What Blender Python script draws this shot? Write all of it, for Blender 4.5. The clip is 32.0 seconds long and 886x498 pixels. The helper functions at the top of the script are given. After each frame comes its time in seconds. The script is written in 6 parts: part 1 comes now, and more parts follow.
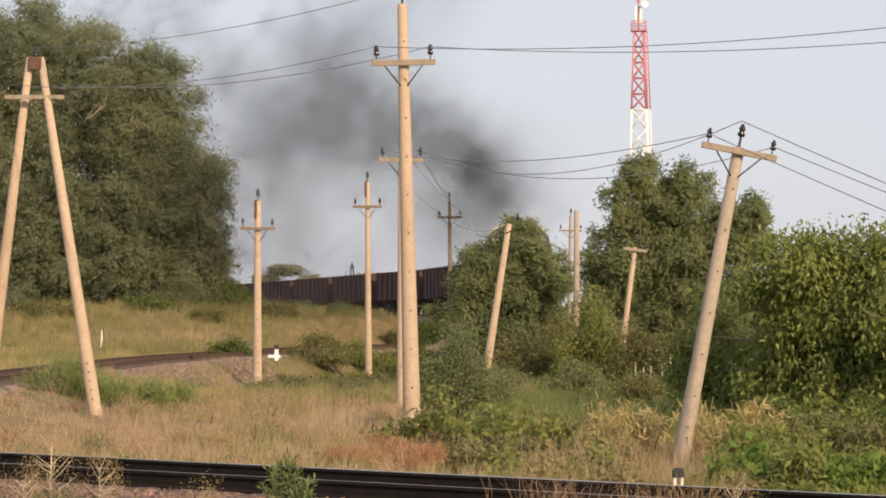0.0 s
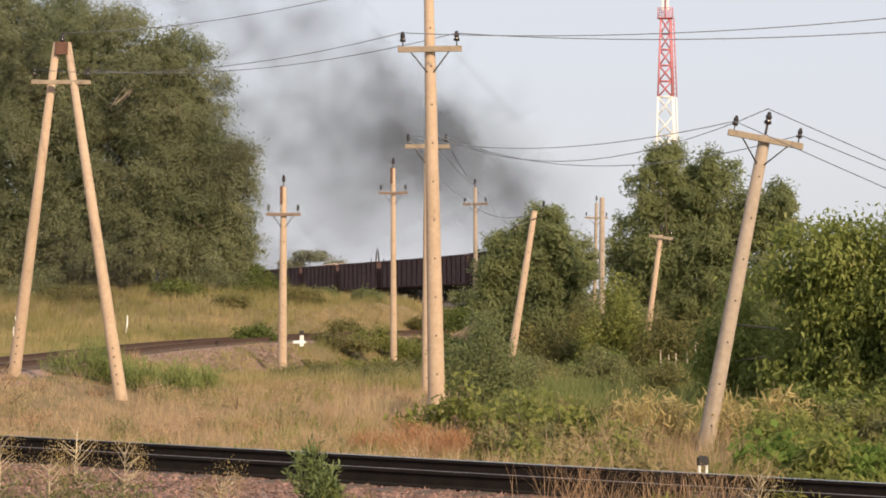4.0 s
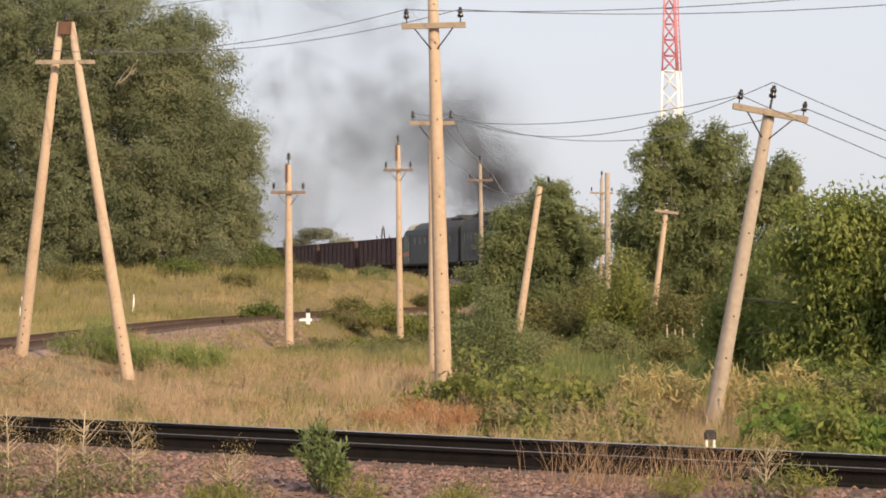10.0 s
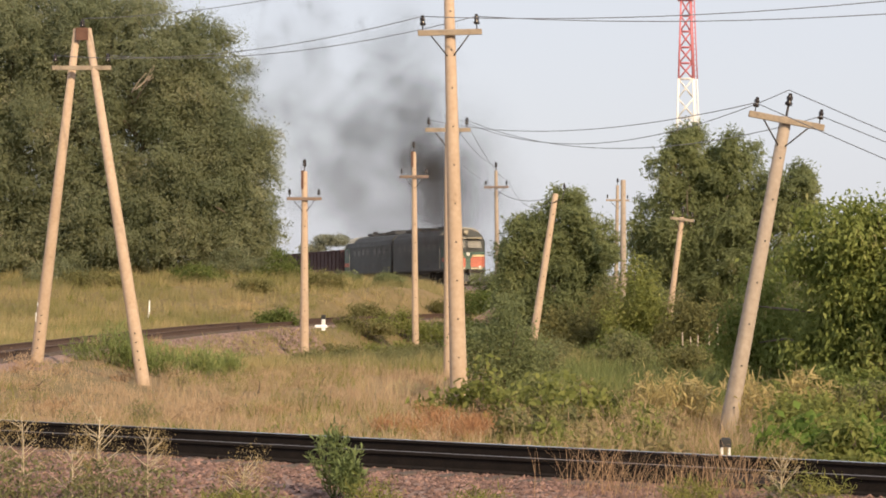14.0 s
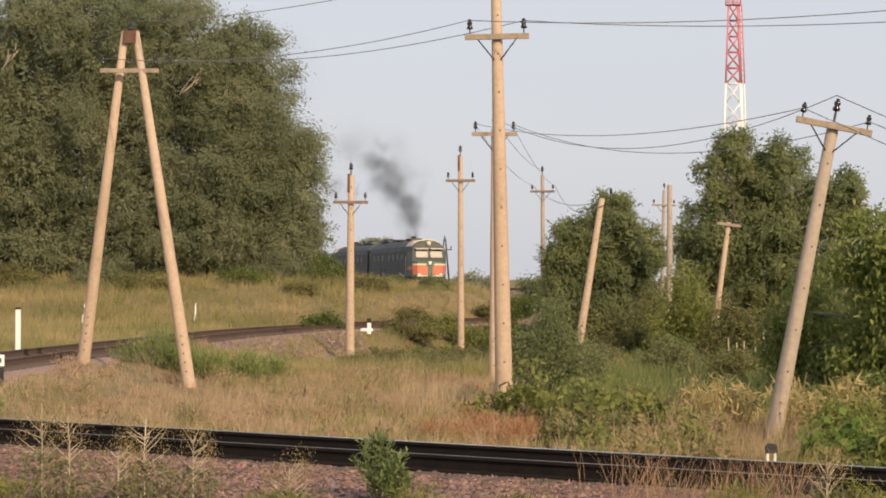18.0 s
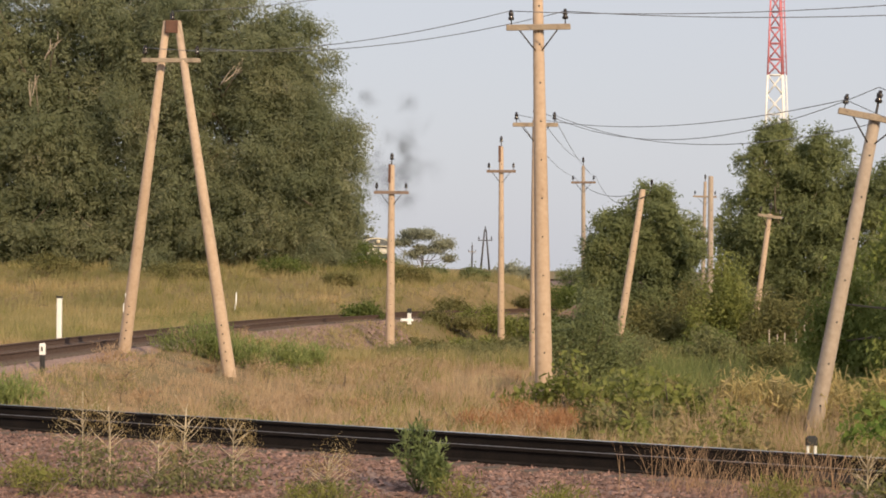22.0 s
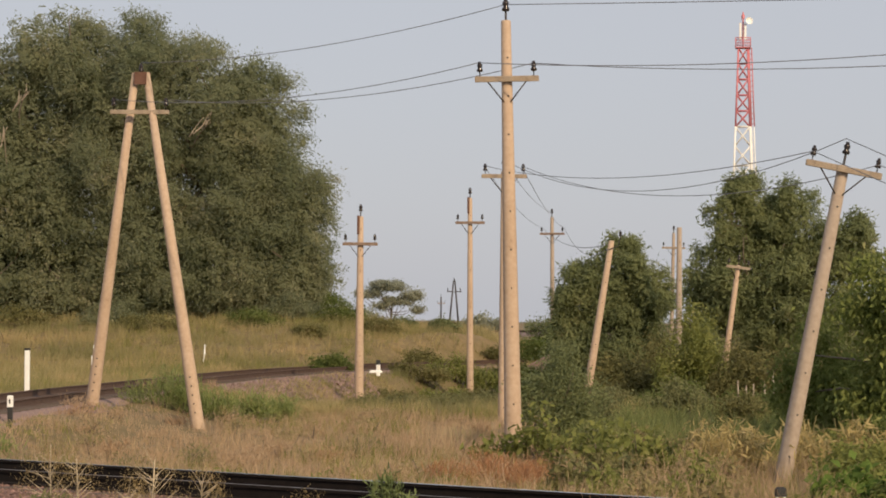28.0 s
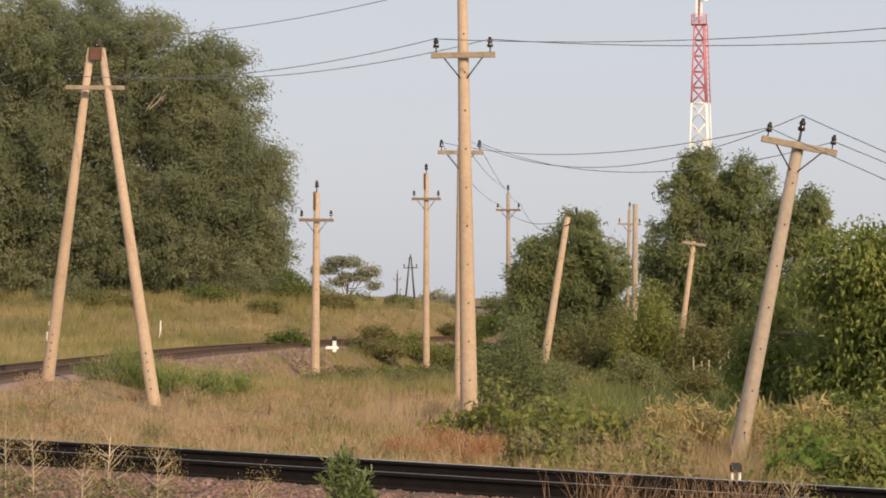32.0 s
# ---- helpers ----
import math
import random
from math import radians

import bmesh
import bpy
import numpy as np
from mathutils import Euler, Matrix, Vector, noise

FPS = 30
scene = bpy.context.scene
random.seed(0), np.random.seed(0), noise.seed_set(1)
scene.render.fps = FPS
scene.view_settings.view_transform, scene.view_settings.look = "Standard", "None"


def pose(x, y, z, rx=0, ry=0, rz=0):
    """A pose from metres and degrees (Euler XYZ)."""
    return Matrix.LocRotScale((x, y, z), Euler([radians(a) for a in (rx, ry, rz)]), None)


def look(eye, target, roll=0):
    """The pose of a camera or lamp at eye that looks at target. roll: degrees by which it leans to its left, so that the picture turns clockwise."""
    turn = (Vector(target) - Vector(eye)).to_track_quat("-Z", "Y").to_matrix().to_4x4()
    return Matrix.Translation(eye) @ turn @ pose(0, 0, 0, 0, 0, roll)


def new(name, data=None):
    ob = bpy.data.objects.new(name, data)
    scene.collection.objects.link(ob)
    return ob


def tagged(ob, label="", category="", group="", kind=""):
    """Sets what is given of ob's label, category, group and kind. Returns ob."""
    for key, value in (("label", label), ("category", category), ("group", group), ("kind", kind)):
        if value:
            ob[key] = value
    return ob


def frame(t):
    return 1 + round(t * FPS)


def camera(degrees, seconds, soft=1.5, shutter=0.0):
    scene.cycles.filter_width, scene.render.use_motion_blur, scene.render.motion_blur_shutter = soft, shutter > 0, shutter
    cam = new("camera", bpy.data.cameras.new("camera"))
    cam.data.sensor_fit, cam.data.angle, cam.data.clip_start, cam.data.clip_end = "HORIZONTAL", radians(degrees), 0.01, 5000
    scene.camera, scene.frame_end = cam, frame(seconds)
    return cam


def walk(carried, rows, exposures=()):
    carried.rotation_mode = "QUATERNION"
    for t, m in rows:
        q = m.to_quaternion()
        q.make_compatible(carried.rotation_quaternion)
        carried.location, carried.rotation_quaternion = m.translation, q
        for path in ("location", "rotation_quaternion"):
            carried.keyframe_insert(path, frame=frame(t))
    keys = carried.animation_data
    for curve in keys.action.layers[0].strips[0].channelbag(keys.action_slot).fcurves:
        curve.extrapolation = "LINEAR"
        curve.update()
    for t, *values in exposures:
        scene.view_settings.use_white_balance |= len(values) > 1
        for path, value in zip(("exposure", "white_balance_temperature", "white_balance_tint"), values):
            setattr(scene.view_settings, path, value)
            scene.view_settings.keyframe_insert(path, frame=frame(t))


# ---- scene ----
cam = camera(20.0, 32.0, soft=1.82)
EYE = (0.0, 0.0, 1.6)
# time, yaw to the left, tilt up, roll (degrees): held in the hand at one spot
VIEW = [(0.0, -0.8673, 1.2624, -0.0075), (0.5, -0.8499, 1.2141, 0.0812), (1.0, -0.7372, 1.0984, 0.0778), (1.5, -0.7539, 1.0197, 0.0676), (2.0, -0.7151, 1.0246, 0.1109), (2.5, -0.6209, 0.9604, 0.0876), (3.0, -0.4245, 0.9276, 0.1921), (3.5, -0.3347, 0.9883, 0.2536), (5.5, -0.1541, 0.7771, 0.1628), (6.0, -0.1304, 0.7973, 0.0869), (6.5, -0.104, 0.7131, -0.0183), (7.0, -0.1031, 0.7766, -0.0308), (7.5, -0.0433, 0.7439, 0.0156), (8.0, 0.017, 0.8108, 0.01), (8.5, 0.0072, 0.6033, -0.1238), (9.0, -0.0103, 0.4793, -0.1521), (9.5, -0.1387, 0.4433, -0.2113), (10.0, -0.1582, 0.4221, -0.2496), (10.5, -0.1548, 0.4288, -0.2139), (11.0, -0.0893, 0.5346, -0.1417), (11.5, -0.0083, 0.4626, -0.0974), (12.0, -0.0431, 0.4976, -0.1128), (12.5, -0.058, 0.57, 0.0006), (13.0, -0.0004, 0.5668, -0.002), (13.5, 0.1865, 0.5519, 0.0379), (14.0, 0.1967, 0.5776, -0.0639), (14.5, 0.2934, 0.6073, -0.1006), (16.5, 0.8081, 0.5789, 0.0146), (17.0, 0.936, 0.5235, 0.213), (17.5, 1.0156, 0.492, 0.1043), (18.0, 1.2456, 0.6666, 0.2266), (18.5, 1.3737, 0.6863, 0.2683), (19.0, 1.6285, 0.6072, 0.304), (19.5, 1.8695, 0.7508, 0.3353), (20.0, 1.8938, 0.6216, 0.3604), (20.5, 2.0555, 0.5764, 0.4558), (21.0, 2.0813, 0.527, 0.4904), (21.5, 2.0592, 0.5339, 0.4453), (22.0, 2.1671, 0.4446, 0.4667), (22.5, 2.2353, 0.5574, 0.5112), (23.0, 2.2035, 0.6539, 0.5298), (23.5, 2.2301, 0.8462, 0.3958), (24.0, 2.1625, 1.292, 0.5386), (24.5, 2.1869, 1.4533, 0.5856), (25.0, 2.0721, 1.4248, 0.4689), (25.5, 1.9874, 1.2837, 0.2006), (27.5, 1.627, 1.6655, 0.335), (28.0, 1.4664, 1.6231, 0.3942), (28.5, 1.4067, 1.4856, 0.3892), (29.0, 1.291, 1.4091, 0.3399), (29.5, 1.1398, 1.3708, 0.2663), (30.0, 1.1453, 1.2122, 0.23), (30.5, 0.8696, 1.271, 0.285), (31.0, 0.7118, 1.2798, 0.2831), (31.5, 0.6782, 1.1299, 0.3996), (32.0, 0.4637, 1.0869, 0.4019)]


def view_pose(yaw, tilt, roll):
    return pose(*EYE, 90 + tilt, 0, yaw) @ pose(0, 0, 0, 0, 0, roll)


walk(cam, [(t, view_pose(a, b, c)) for t, a, b, c in VIEW], exposures=[(0.0, 0.12), (9.0, 0.23), (14.0, 0.19), (19.0, 0.0), (23.2, -0.08), (24.6, -0.34), (28.0, -0.29), (30.0, -0.14), (32.0, -0.05)])

scene.cycles.transparent_max_bounces = 160     # thin smoke is many faint layers deep

# ---- light ----
SUN_EL, SUN_AZ = 27.0, 31.0      # height; degrees from straight behind the camera towards the right
sun_dir = Vector((math.sin(radians(SUN_AZ)) * math.cos(radians(SUN_EL)),
                  -math.cos(radians(SUN_AZ)) * math.cos(radians(SUN_EL)), math.sin(radians(SUN_EL))))
world = bpy.data.worlds.new("world")
scene.world = world
world.use_nodes = True
wn = world.node_tree
sky = wn.nodes.new("ShaderNodeTexSky")
sky.sky_type, sky.sun_disc = "NISHITA", False
sky.sun_elevation, sky.sun_rotation = radians(SUN_EL), math.atan2(sun_dir.x, sun_dir.y)
sky.altitude, sky.air_density, sky.dust_density, sky.ozone_density = 100, 1.0, 2.0, 1.2
# summer haze: the clear sky's colour thinned into an even pale veil
veil = wn.nodes.new("ShaderNodeMix")
veil.data_type = "RGBA"
veil.inputs["Factor"].default_value = 0.82
veil.inputs["B"].default_value = (5.50, 5.52, 5.98, 1.0)
wn.links.new(sky.outputs[0], veil.inputs["A"])
wn.links.new(veil.outputs["Result"], wn.nodes["Background"].inputs["Color"])
wn.nodes["Background"].inputs["Strength"].default_value = 0.126
sun_data = bpy.data.lights.new("sun", "SUN")
sun_data.energy, sun_data.angle, sun_data.color = 4.7, radians(0.6), (1.0, 0.77, 0.50)
sun = new("sun", sun_data)
sun.matrix_world = look((0, 0, 60), Vector((0, 0, 60)) - sun_dir)


# ---- materials ----
def lin(c):
    return (*c, 1.0)


def material(name, a, b, scale=3.0, rough=0.8, metal=0.0, bump=0.3, fine=8.0, c=None, island=0.0, obj=0.0, spec=0.4, bump_dist=0.02):
    """Two-scale mottled surface: colours a and b, stains c."""
    m = bpy.data.materials.new(name)
    m.use_nodes = True
    nt = m.node_tree
    n, l = nt.nodes, nt.links
    bs = n["Principled BSDF"]
    tc = n.new("ShaderNodeTexCoord")
    big, small = n.new("ShaderNodeTexNoise"), n.new("ShaderNodeTexNoise")
    big.inputs["Scale"].default_value, small.inputs["Scale"].default_value = scale, scale * fine
    big.inputs["Detail"].default_value, small.inputs["Detail"].default_value = 5, 3
    l.new(tc.outputs["Object"], big.inputs["Vector"])
    l.new(tc.outputs["Object"], small.inputs["Vector"])
    add = n.new("ShaderNodeMath")
    add.operation = "MULTIPLY_ADD"
    add.inputs[1].default_value = 0.5
    l.new(small.outputs["Fac"], add.inputs[0])
    half = n.new("ShaderNodeMath")
    half.operation = "MULTIPLY"
    half.inputs[1].default_value = 0.5
    l.new(big.outputs["Fac"], half.inputs[0])
    l.new(half.outputs[0], add.inputs[2])
    ramp = n.new("ShaderNodeValToRGB")
    ramp.color_ramp.elements[0].position, ramp.color_ramp.elements[1].position = 0.36, 0.64
    ramp.color_ramp.elements[0].color, ramp.color_ramp.elements[1].color = lin(a), lin(b)
    if c:
        e = ramp.color_ramp.elements.new(0.28)
        e.color = lin(c)
    l.new(add.outputs[0], ramp.inputs["Fac"])
    col = ramp.outputs["Color"]
    if island or obj:
        hsv = n.new("ShaderNodeHueSaturation")
        src = n.new("ShaderNodeNewGeometry").outputs["Random Per Island"] if island else n.new("ShaderNodeObjectInfo").outputs["Random"]
        mr = n.new("ShaderNodeMapRange")
        amt = island or obj
        mr.inputs["To Min"].default_value, mr.inputs["To Max"].default_value = 1 - amt, 1 + amt
        l.new(src, mr.inputs["Value"])
        l.new(mr.outputs[0], hsv.inputs["Value"])
        l.new(col, hsv.inputs["Color"])
        col = hsv.outputs["Color"]
    l.new(col, bs.inputs["Base Color"])
    bs.inputs["Roughness"].default_value, bs.inputs["Metallic"].default_value = rough, metal
    bs.inputs["Specular IOR Level"].default_value = spec
    if bump:
        bp = n.new("ShaderNodeBump")
        bp.inputs["Strength"].default_value, bp.inputs["Distance"].default_value = bump, bump_dist
        l.new(add.outputs[0], bp.inputs["Height"])
        l.new(bp.outputs[0], bs.inputs["Normal"])
    return m


def leaf_material(name, dark, light, dry=None, patch=0.5, through_light=0.35, rough=0.8, single=0.55):
    """Leaves and blades: colour by island, drifting over patches, partly letting light through."""
    m = bpy.data.materials.new(name)
    m.use_nodes = True
    nt = m.node_tree
    n, l = nt.nodes, nt.links
    bs, out = n["Principled BSDF"], n["Material Output"]
    tc, geo = n.new("ShaderNodeTexCoord"), n.new("ShaderNodeNewGeometry")
    noi = n.new("ShaderNodeTexNoise")
    noi.inputs["Scale"].default_value, noi.inputs["Detail"].default_value = patch, 3
    l.new(tc.outputs["Object"], noi.inputs["Vector"])
    mix = n.new("ShaderNodeMath")
    mix.operation = "MULTIPLY_ADD"
    mix.inputs[1].default_value = single
    l.new(geo.outputs["Random Per Island"], mix.inputs[0])
    sh = n.new("ShaderNodeMath")
    sh.operation = "MULTIPLY_ADD"
    sh.inputs[1].default_value, sh.inputs[2].default_value = 1.5 + 1.6 * (0.55 - single), -0.53 - 0.3 * (0.55 - single)
    l.new(noi.outputs["Fac"], sh.inputs[0])
    l.new(sh.outputs[0], mix.inputs[2])
    ramp = n.new("ShaderNodeValToRGB")
    ramp.color_ramp.elements[0].position, ramp.color_ramp.elements[0].color = 0.15, lin(dark)
    ramp.color_ramp.elements[1].position, ramp.color_ramp.elements[1].color = 0.78, lin(light)
    if dry:
        e = ramp.color_ramp.elements.new(0.97)
        e.color = lin(dry)
    l.new(mix.outputs[0], ramp.inputs["Fac"])
    l.new(ramp.outputs["Color"], bs.inputs["Base Color"])
    bs.inputs["Roughness"].default_value, bs.inputs["Specular IOR Level"].default_value = rough, 0.12
    tr, mx = n.new("ShaderNodeBsdfTranslucent"), n.new("ShaderNodeMixShader")
    l.new(ramp.outputs["Color"], tr.inputs["Color"])
    mx.inputs[0].default_value = through_light
    l.new(bs.outputs[0], mx.inputs[1])
    l.new(tr.outputs[0], mx.inputs[2])
    l.new(mx.outputs[0], out.inputs["Surface"])
    return m


CONCRETE = material("pole_concrete", (0.41, 0.30, 0.215), (0.49, 0.37, 0.275), 1.5, 0.9, bump=0.25, c=(0.30, 0.215, 0.155))
CONCRETE_GREY = material("grey_pole_concrete", (0.31, 0.25, 0.20), (0.39, 0.32, 0.26), 1.5, 0.9, bump=0.25, c=(0.27, 0.22, 0.17))
ARM_WOOD = material("crossarm_timber", (0.23, 0.18, 0.135), (0.35, 0.285, 0.215), 6, 0.85, c=(0.13, 0.10, 0.075))
ARM_DARK = material("dark_weathered_arm", (0.15, 0.105, 0.08), (0.24, 0.175, 0.135), 6, 0.85)
RUST_DARK = material("dark_rusty_rail", (0.07, 0.045, 0.036), (0.125, 0.082, 0.064), 8, 0.8, 0.2)
RUST = material("rusty_steel", (0.10, 0.05, 0.035), (0.16, 0.085, 0.06), 8, 0.8, 0.2)
DARK_STEEL = material("dark_steel", (0.05, 0.045, 0.045), (0.09, 0.08, 0.075), 8, 0.6, 0.5)
GLAZE = material("brown_glaze", (0.018, 0.014, 0.015), (0.03, 0.022, 0.02), 8, 0.2, bump=0.0)
WIRE = material("wire_aluminium", (0.19, 0.19, 0.20), (0.26, 0.26, 0.27), 9, 0.5, 0.4, bump=0)
RAIL = material("rail_side_grease", (0.008, 0.0065, 0.006), (0.019, 0.014, 0.012), 5, 0.85, 0.0, bump=0.4, c=(0.035, 0.022, 0.016), spec=0.2)
RAIL_TOP = material("rail_polished_top", (0.5, 0.5, 0.5), (0.6, 0.6, 0.6), 12, 0.22, 1.0, bump=0.05)
RAIL_TOP_DULL = material("rail_dull_top", (0.09, 0.075, 0.07), (0.14, 0.12, 0.11), 12, 0.5, 0.7, bump=0.1)
SLEEPER = material("sleeper_wood", (0.07, 0.05, 0.04), (0.13, 0.1, 0.08), 5, 0.9)
STONE = material("ballast_stone", (0.115, 0.062, 0.049), (0.30, 0.185, 0.148), 4, 0.9, bump=0.4, island=0.5)
WHITE = material("white_paint", (0.74, 0.74, 0.72), (0.82, 0.82, 0.8), 6, 0.6, bump=0.1)
BLACK = material("black_paint", (0.02, 0.02, 0.02), (0.035, 0.035, 0.035), 6, 0.6, bump=0.1)
# tower red, paled towards pink: the haze over its distance is in the colour
RED_PAINT = material("tower_hazed_red_paint", (0.52, 0.17, 0.20), (0.60, 0.23, 0.26), 0.6, 0.6, bump=0)
TOWER_WHITE = material("tower_white_paint", (0.78, 0.77, 0.74), (0.84, 0.83, 0.8), 0.6, 0.6, bump=0)
LOCO_GREEN = material("loco_green_paint", (0.036, 0.043, 0.046), (0.066, 0.074, 0.078), 0.8, 0.6, bump=0.05, c=(0.034, 0.036, 0.038))
LOCO_CAB = material("loco_cab_green", (0.05, 0.10, 0.075), (0.075, 0.13, 0.1), 0.8, 0.5, bump=0.05)
LOCO_ROOF = material("loco_roof_grey", (0.06, 0.06, 0.062), (0.11, 0.11, 0.112), 0.8, 0.7, bump=0.1)
LOCO_CREAM = material("loco_cream_paint", (0.52, 0.46, 0.34), (0.62, 0.56, 0.43), 1.2, 0.6, bump=0.05)
LOCO_RED = material("loco_red_paint", (0.46, 0.12, 0.075), (0.55, 0.17, 0.11), 1.2, 0.55, bump=0.05)
LOCO_YELLOW = material("loco_yellow_band", (0.66, 0.52, 0.28), (0.74, 0.62, 0.38), 1.2, 0.55, bump=0.05)
UNDER = material("running_gear_black", (0.022, 0.02, 0.019), (0.05, 0.043, 0.038), 2, 0.85)
GLASS_DARK = material("dark_window_glass", (0.012, 0.014, 0.016), (0.02, 0.022, 0.025), 1, 0.3, bump=0)
WAGON = material("wagon_oxide_paint", (0.055, 0.03, 0.032), (0.09, 0.05, 0.05), 0.7, 0.8, bump=0.2, c=(0.035, 0.024, 0.026))
LOAD = material("wagon_load_dust", (0.34, 0.24, 0.20), (0.44, 0.33, 0.27), 1.5, 0.95, bump=0.6)
BARK = material("bark", (0.10, 0.08, 0.06), (0.19, 0.155, 0.12), 5, 0.95, bump=0.7)
DEAD_WOOD = material("dead_branch", (0.30, 0.24, 0.19), (0.42, 0.35, 0.28), 6, 0.9)
PALE_STALK = material("pale_stalk", (0.46, 0.38, 0.26), (0.60, 0.52, 0.38), 6, 0.9)
SOIL = material("dry_field_soil", (0.15, 0.115, 0.05), (0.235, 0.17, 0.085), 0.25, 0.95, bump=0.8, fine=14, c=(0.12, 0.12, 0.045), bump_dist=0.15)
GRAVEL_BED = material("ballast_bed", (0.20, 0.13, 0.11), (0.32, 0.23, 0.2), 9, 0.95, bump=0.8, fine=3, bump_dist=0.05)
SLOPE_STONE = material("bank_stone", (0.17, 0.11, 0.09), (0.34, 0.235, 0.195), 4, 0.9, bump=0.3, island=0.3)
GRAVEL_PINK = material("pink_gravel", (0.23, 0.15, 0.118), (0.34, 0.235, 0.19), 1.2, 0.95, bump=0.9, fine=9, bump_dist=0.06)
# elm leaves lighter and greyer than life: airlight haze put into their colour
L_WILLOW = leaf_material("hazed_elm_leaves", (0.215, 0.245, 0.145), (0.33, 0.345, 0.21), (0.49, 0.46, 0.32), 0.34, 0.62, 0.8, 0.30)
L_DEEP = leaf_material("deep_green_leaves", (0.105, 0.14, 0.042), (0.195, 0.235, 0.075), (0.27, 0.27, 0.11), 0.5, 0.5)
L_THICKET = leaf_material("thicket_leaves", (0.17, 0.20, 0.098), (0.295, 0.325, 0.155), (0.38, 0.36, 0.20), 0.5, 0.55, 0.8, 0.35)
L_WALNUT = leaf_material("walnut_leaves", (0.17, 0.21, 0.06), (0.31, 0.345, 0.11), (0.42, 0.40, 0.18), 0.9, 0.48)
L_BRIGHT = leaf_material("bright_leaves", (0.165, 0.19, 0.055), (0.32, 0.335, 0.11), (0.46, 0.42, 0.18), 0.9, 0.48)
L_GREY = leaf_material("grey_green_leaves", (0.15, 0.16, 0.075), (0.27, 0.27, 0.13), (0.37, 0.33, 0.18), 0.8, 0.45)
L_SAGE = leaf_material("olive_shrub_leaves", (0.145, 0.145, 0.06), (0.25, 0.235, 0.10), (0.35, 0.28, 0.14), 0.8, 0.45)
L_CORN = leaf_material("dry_maize_leaves", (0.36, 0.30, 0.13), (0.60, 0.48, 0.24), (0.70, 0.56, 0.33), 1.2, 0.45)
L_GOOSE = leaf_material("goosefoot_leaves", (0.14, 0.185, 0.07), (0.25, 0.30, 0.13), (0.33, 0.34, 0.17), 1.5, 0.4)
L_STRAW = leaf_material("half_dry_weed", (0.22, 0.20, 0.09), (0.40, 0.335, 0.17), (0.52, 0.42, 0.24), 1.2, 0.45)
L_LUSH = leaf_material("lush_weed_leaves", (0.10, 0.155, 0.035), (0.21, 0.30, 0.07), (0.30, 0.36, 0.11), 1.2, 0.45)
L_REED = leaf_material("fresh_tall_weed", (0.185, 0.23, 0.08), (0.34, 0.38, 0.145), (0.48, 0.46, 0.20), 1.2, 0.5)
L_PINK = leaf_material("pinkish_dry_weed", (0.36, 0.235, 0.14), (0.50, 0.34, 0.21), (0.42, 0.34, 0.17), 1.0, 0.4)
G_FLUFF = leaf_material("ochre_seed_fluff", (0.33, 0.25, 0.11), (0.52, 0.40, 0.20), (0.58, 0.47, 0.26), 1.5, 0.5)
L_RED = leaf_material("reddish_weed", (0.36, 0.185, 0.095), (0.48, 0.275, 0.15), (0.40, 0.32, 0.14), 1.0, 0.4)
G_GOLD = leaf_material("golden_grass", (0.39, 0.275, 0.175), (0.57, 0.425, 0.275), (0.44, 0.41, 0.20), 0.35, 0.4, 0.7)
G_GREEN = leaf_material("green_grass", (0.155, 0.175, 0.045), (0.31, 0.30, 0.095), (0.44, 0.36, 0.16), 0.4, 0.4, 0.7)
G_OCHRE = leaf_material("ochre_grass", (0.23, 0.225, 0.10), (0.46, 0.37, 0.19), (0.62, 0.42, 0.24), 0.19, 0.4, 0.7, 0.28)
# skyline leaves: distance haze is painted in as a pale grey-green
FAR_LEAF = leaf_material("hazed_far_leaves", (0.31, 0.33, 0.25), (0.42, 0.43, 0.33), None, 0.2, 0.55)
G_MEADOW = leaf_material("meadow_grass", (0.13, 0.165, 0.06), (0.24, 0.265, 0.105), (0.38, 0.33, 0.16), 0.5, 0.4, 0.7)


def smoke_material():
    m = bpy.data.materials.new("diesel_smoke")
    m.use_nodes = True
    n, l = m.node_tree.nodes, m.node_tree.links
    n.remove(n["Principled BSDF"])
    d, t, mx = n.new("ShaderNodeBsdfDiffuse"), n.new("ShaderNodeBsdfTransparent"), n.new("ShaderNodeMixShader")
    d.inputs["Color"].default_value = (0.045, 0.042, 0.042, 1)
    fade, much = n.new("ShaderNodeAttribute"), n.new("ShaderNodeAttribute")
    fade.attribute_name, much.attribute_name = "thickness", "soot"
    soft, k = n.new("ShaderNodeMath"), n.new("ShaderNodeMath")
    soft.operation, k.operation = "POWER", "MULTIPLY"
    soft.inputs[1].default_value = 1.6
    l.new(fade.outputs["Fac"], soft.inputs[0])
    l.new(soft.outputs[0], k.inputs[0])
    l.new(much.outputs["Fac"], k.inputs[1])
    l.new(k.outputs[0], mx.inputs[0])
    l.new(t.outputs[0], mx.inputs[1])
    l.new(d.outputs[0], mx.inputs[2])
    l.new(mx.outputs[0], n["Material Output"].inputs["Surface"])
    return m


SMOKE = smoke_material()


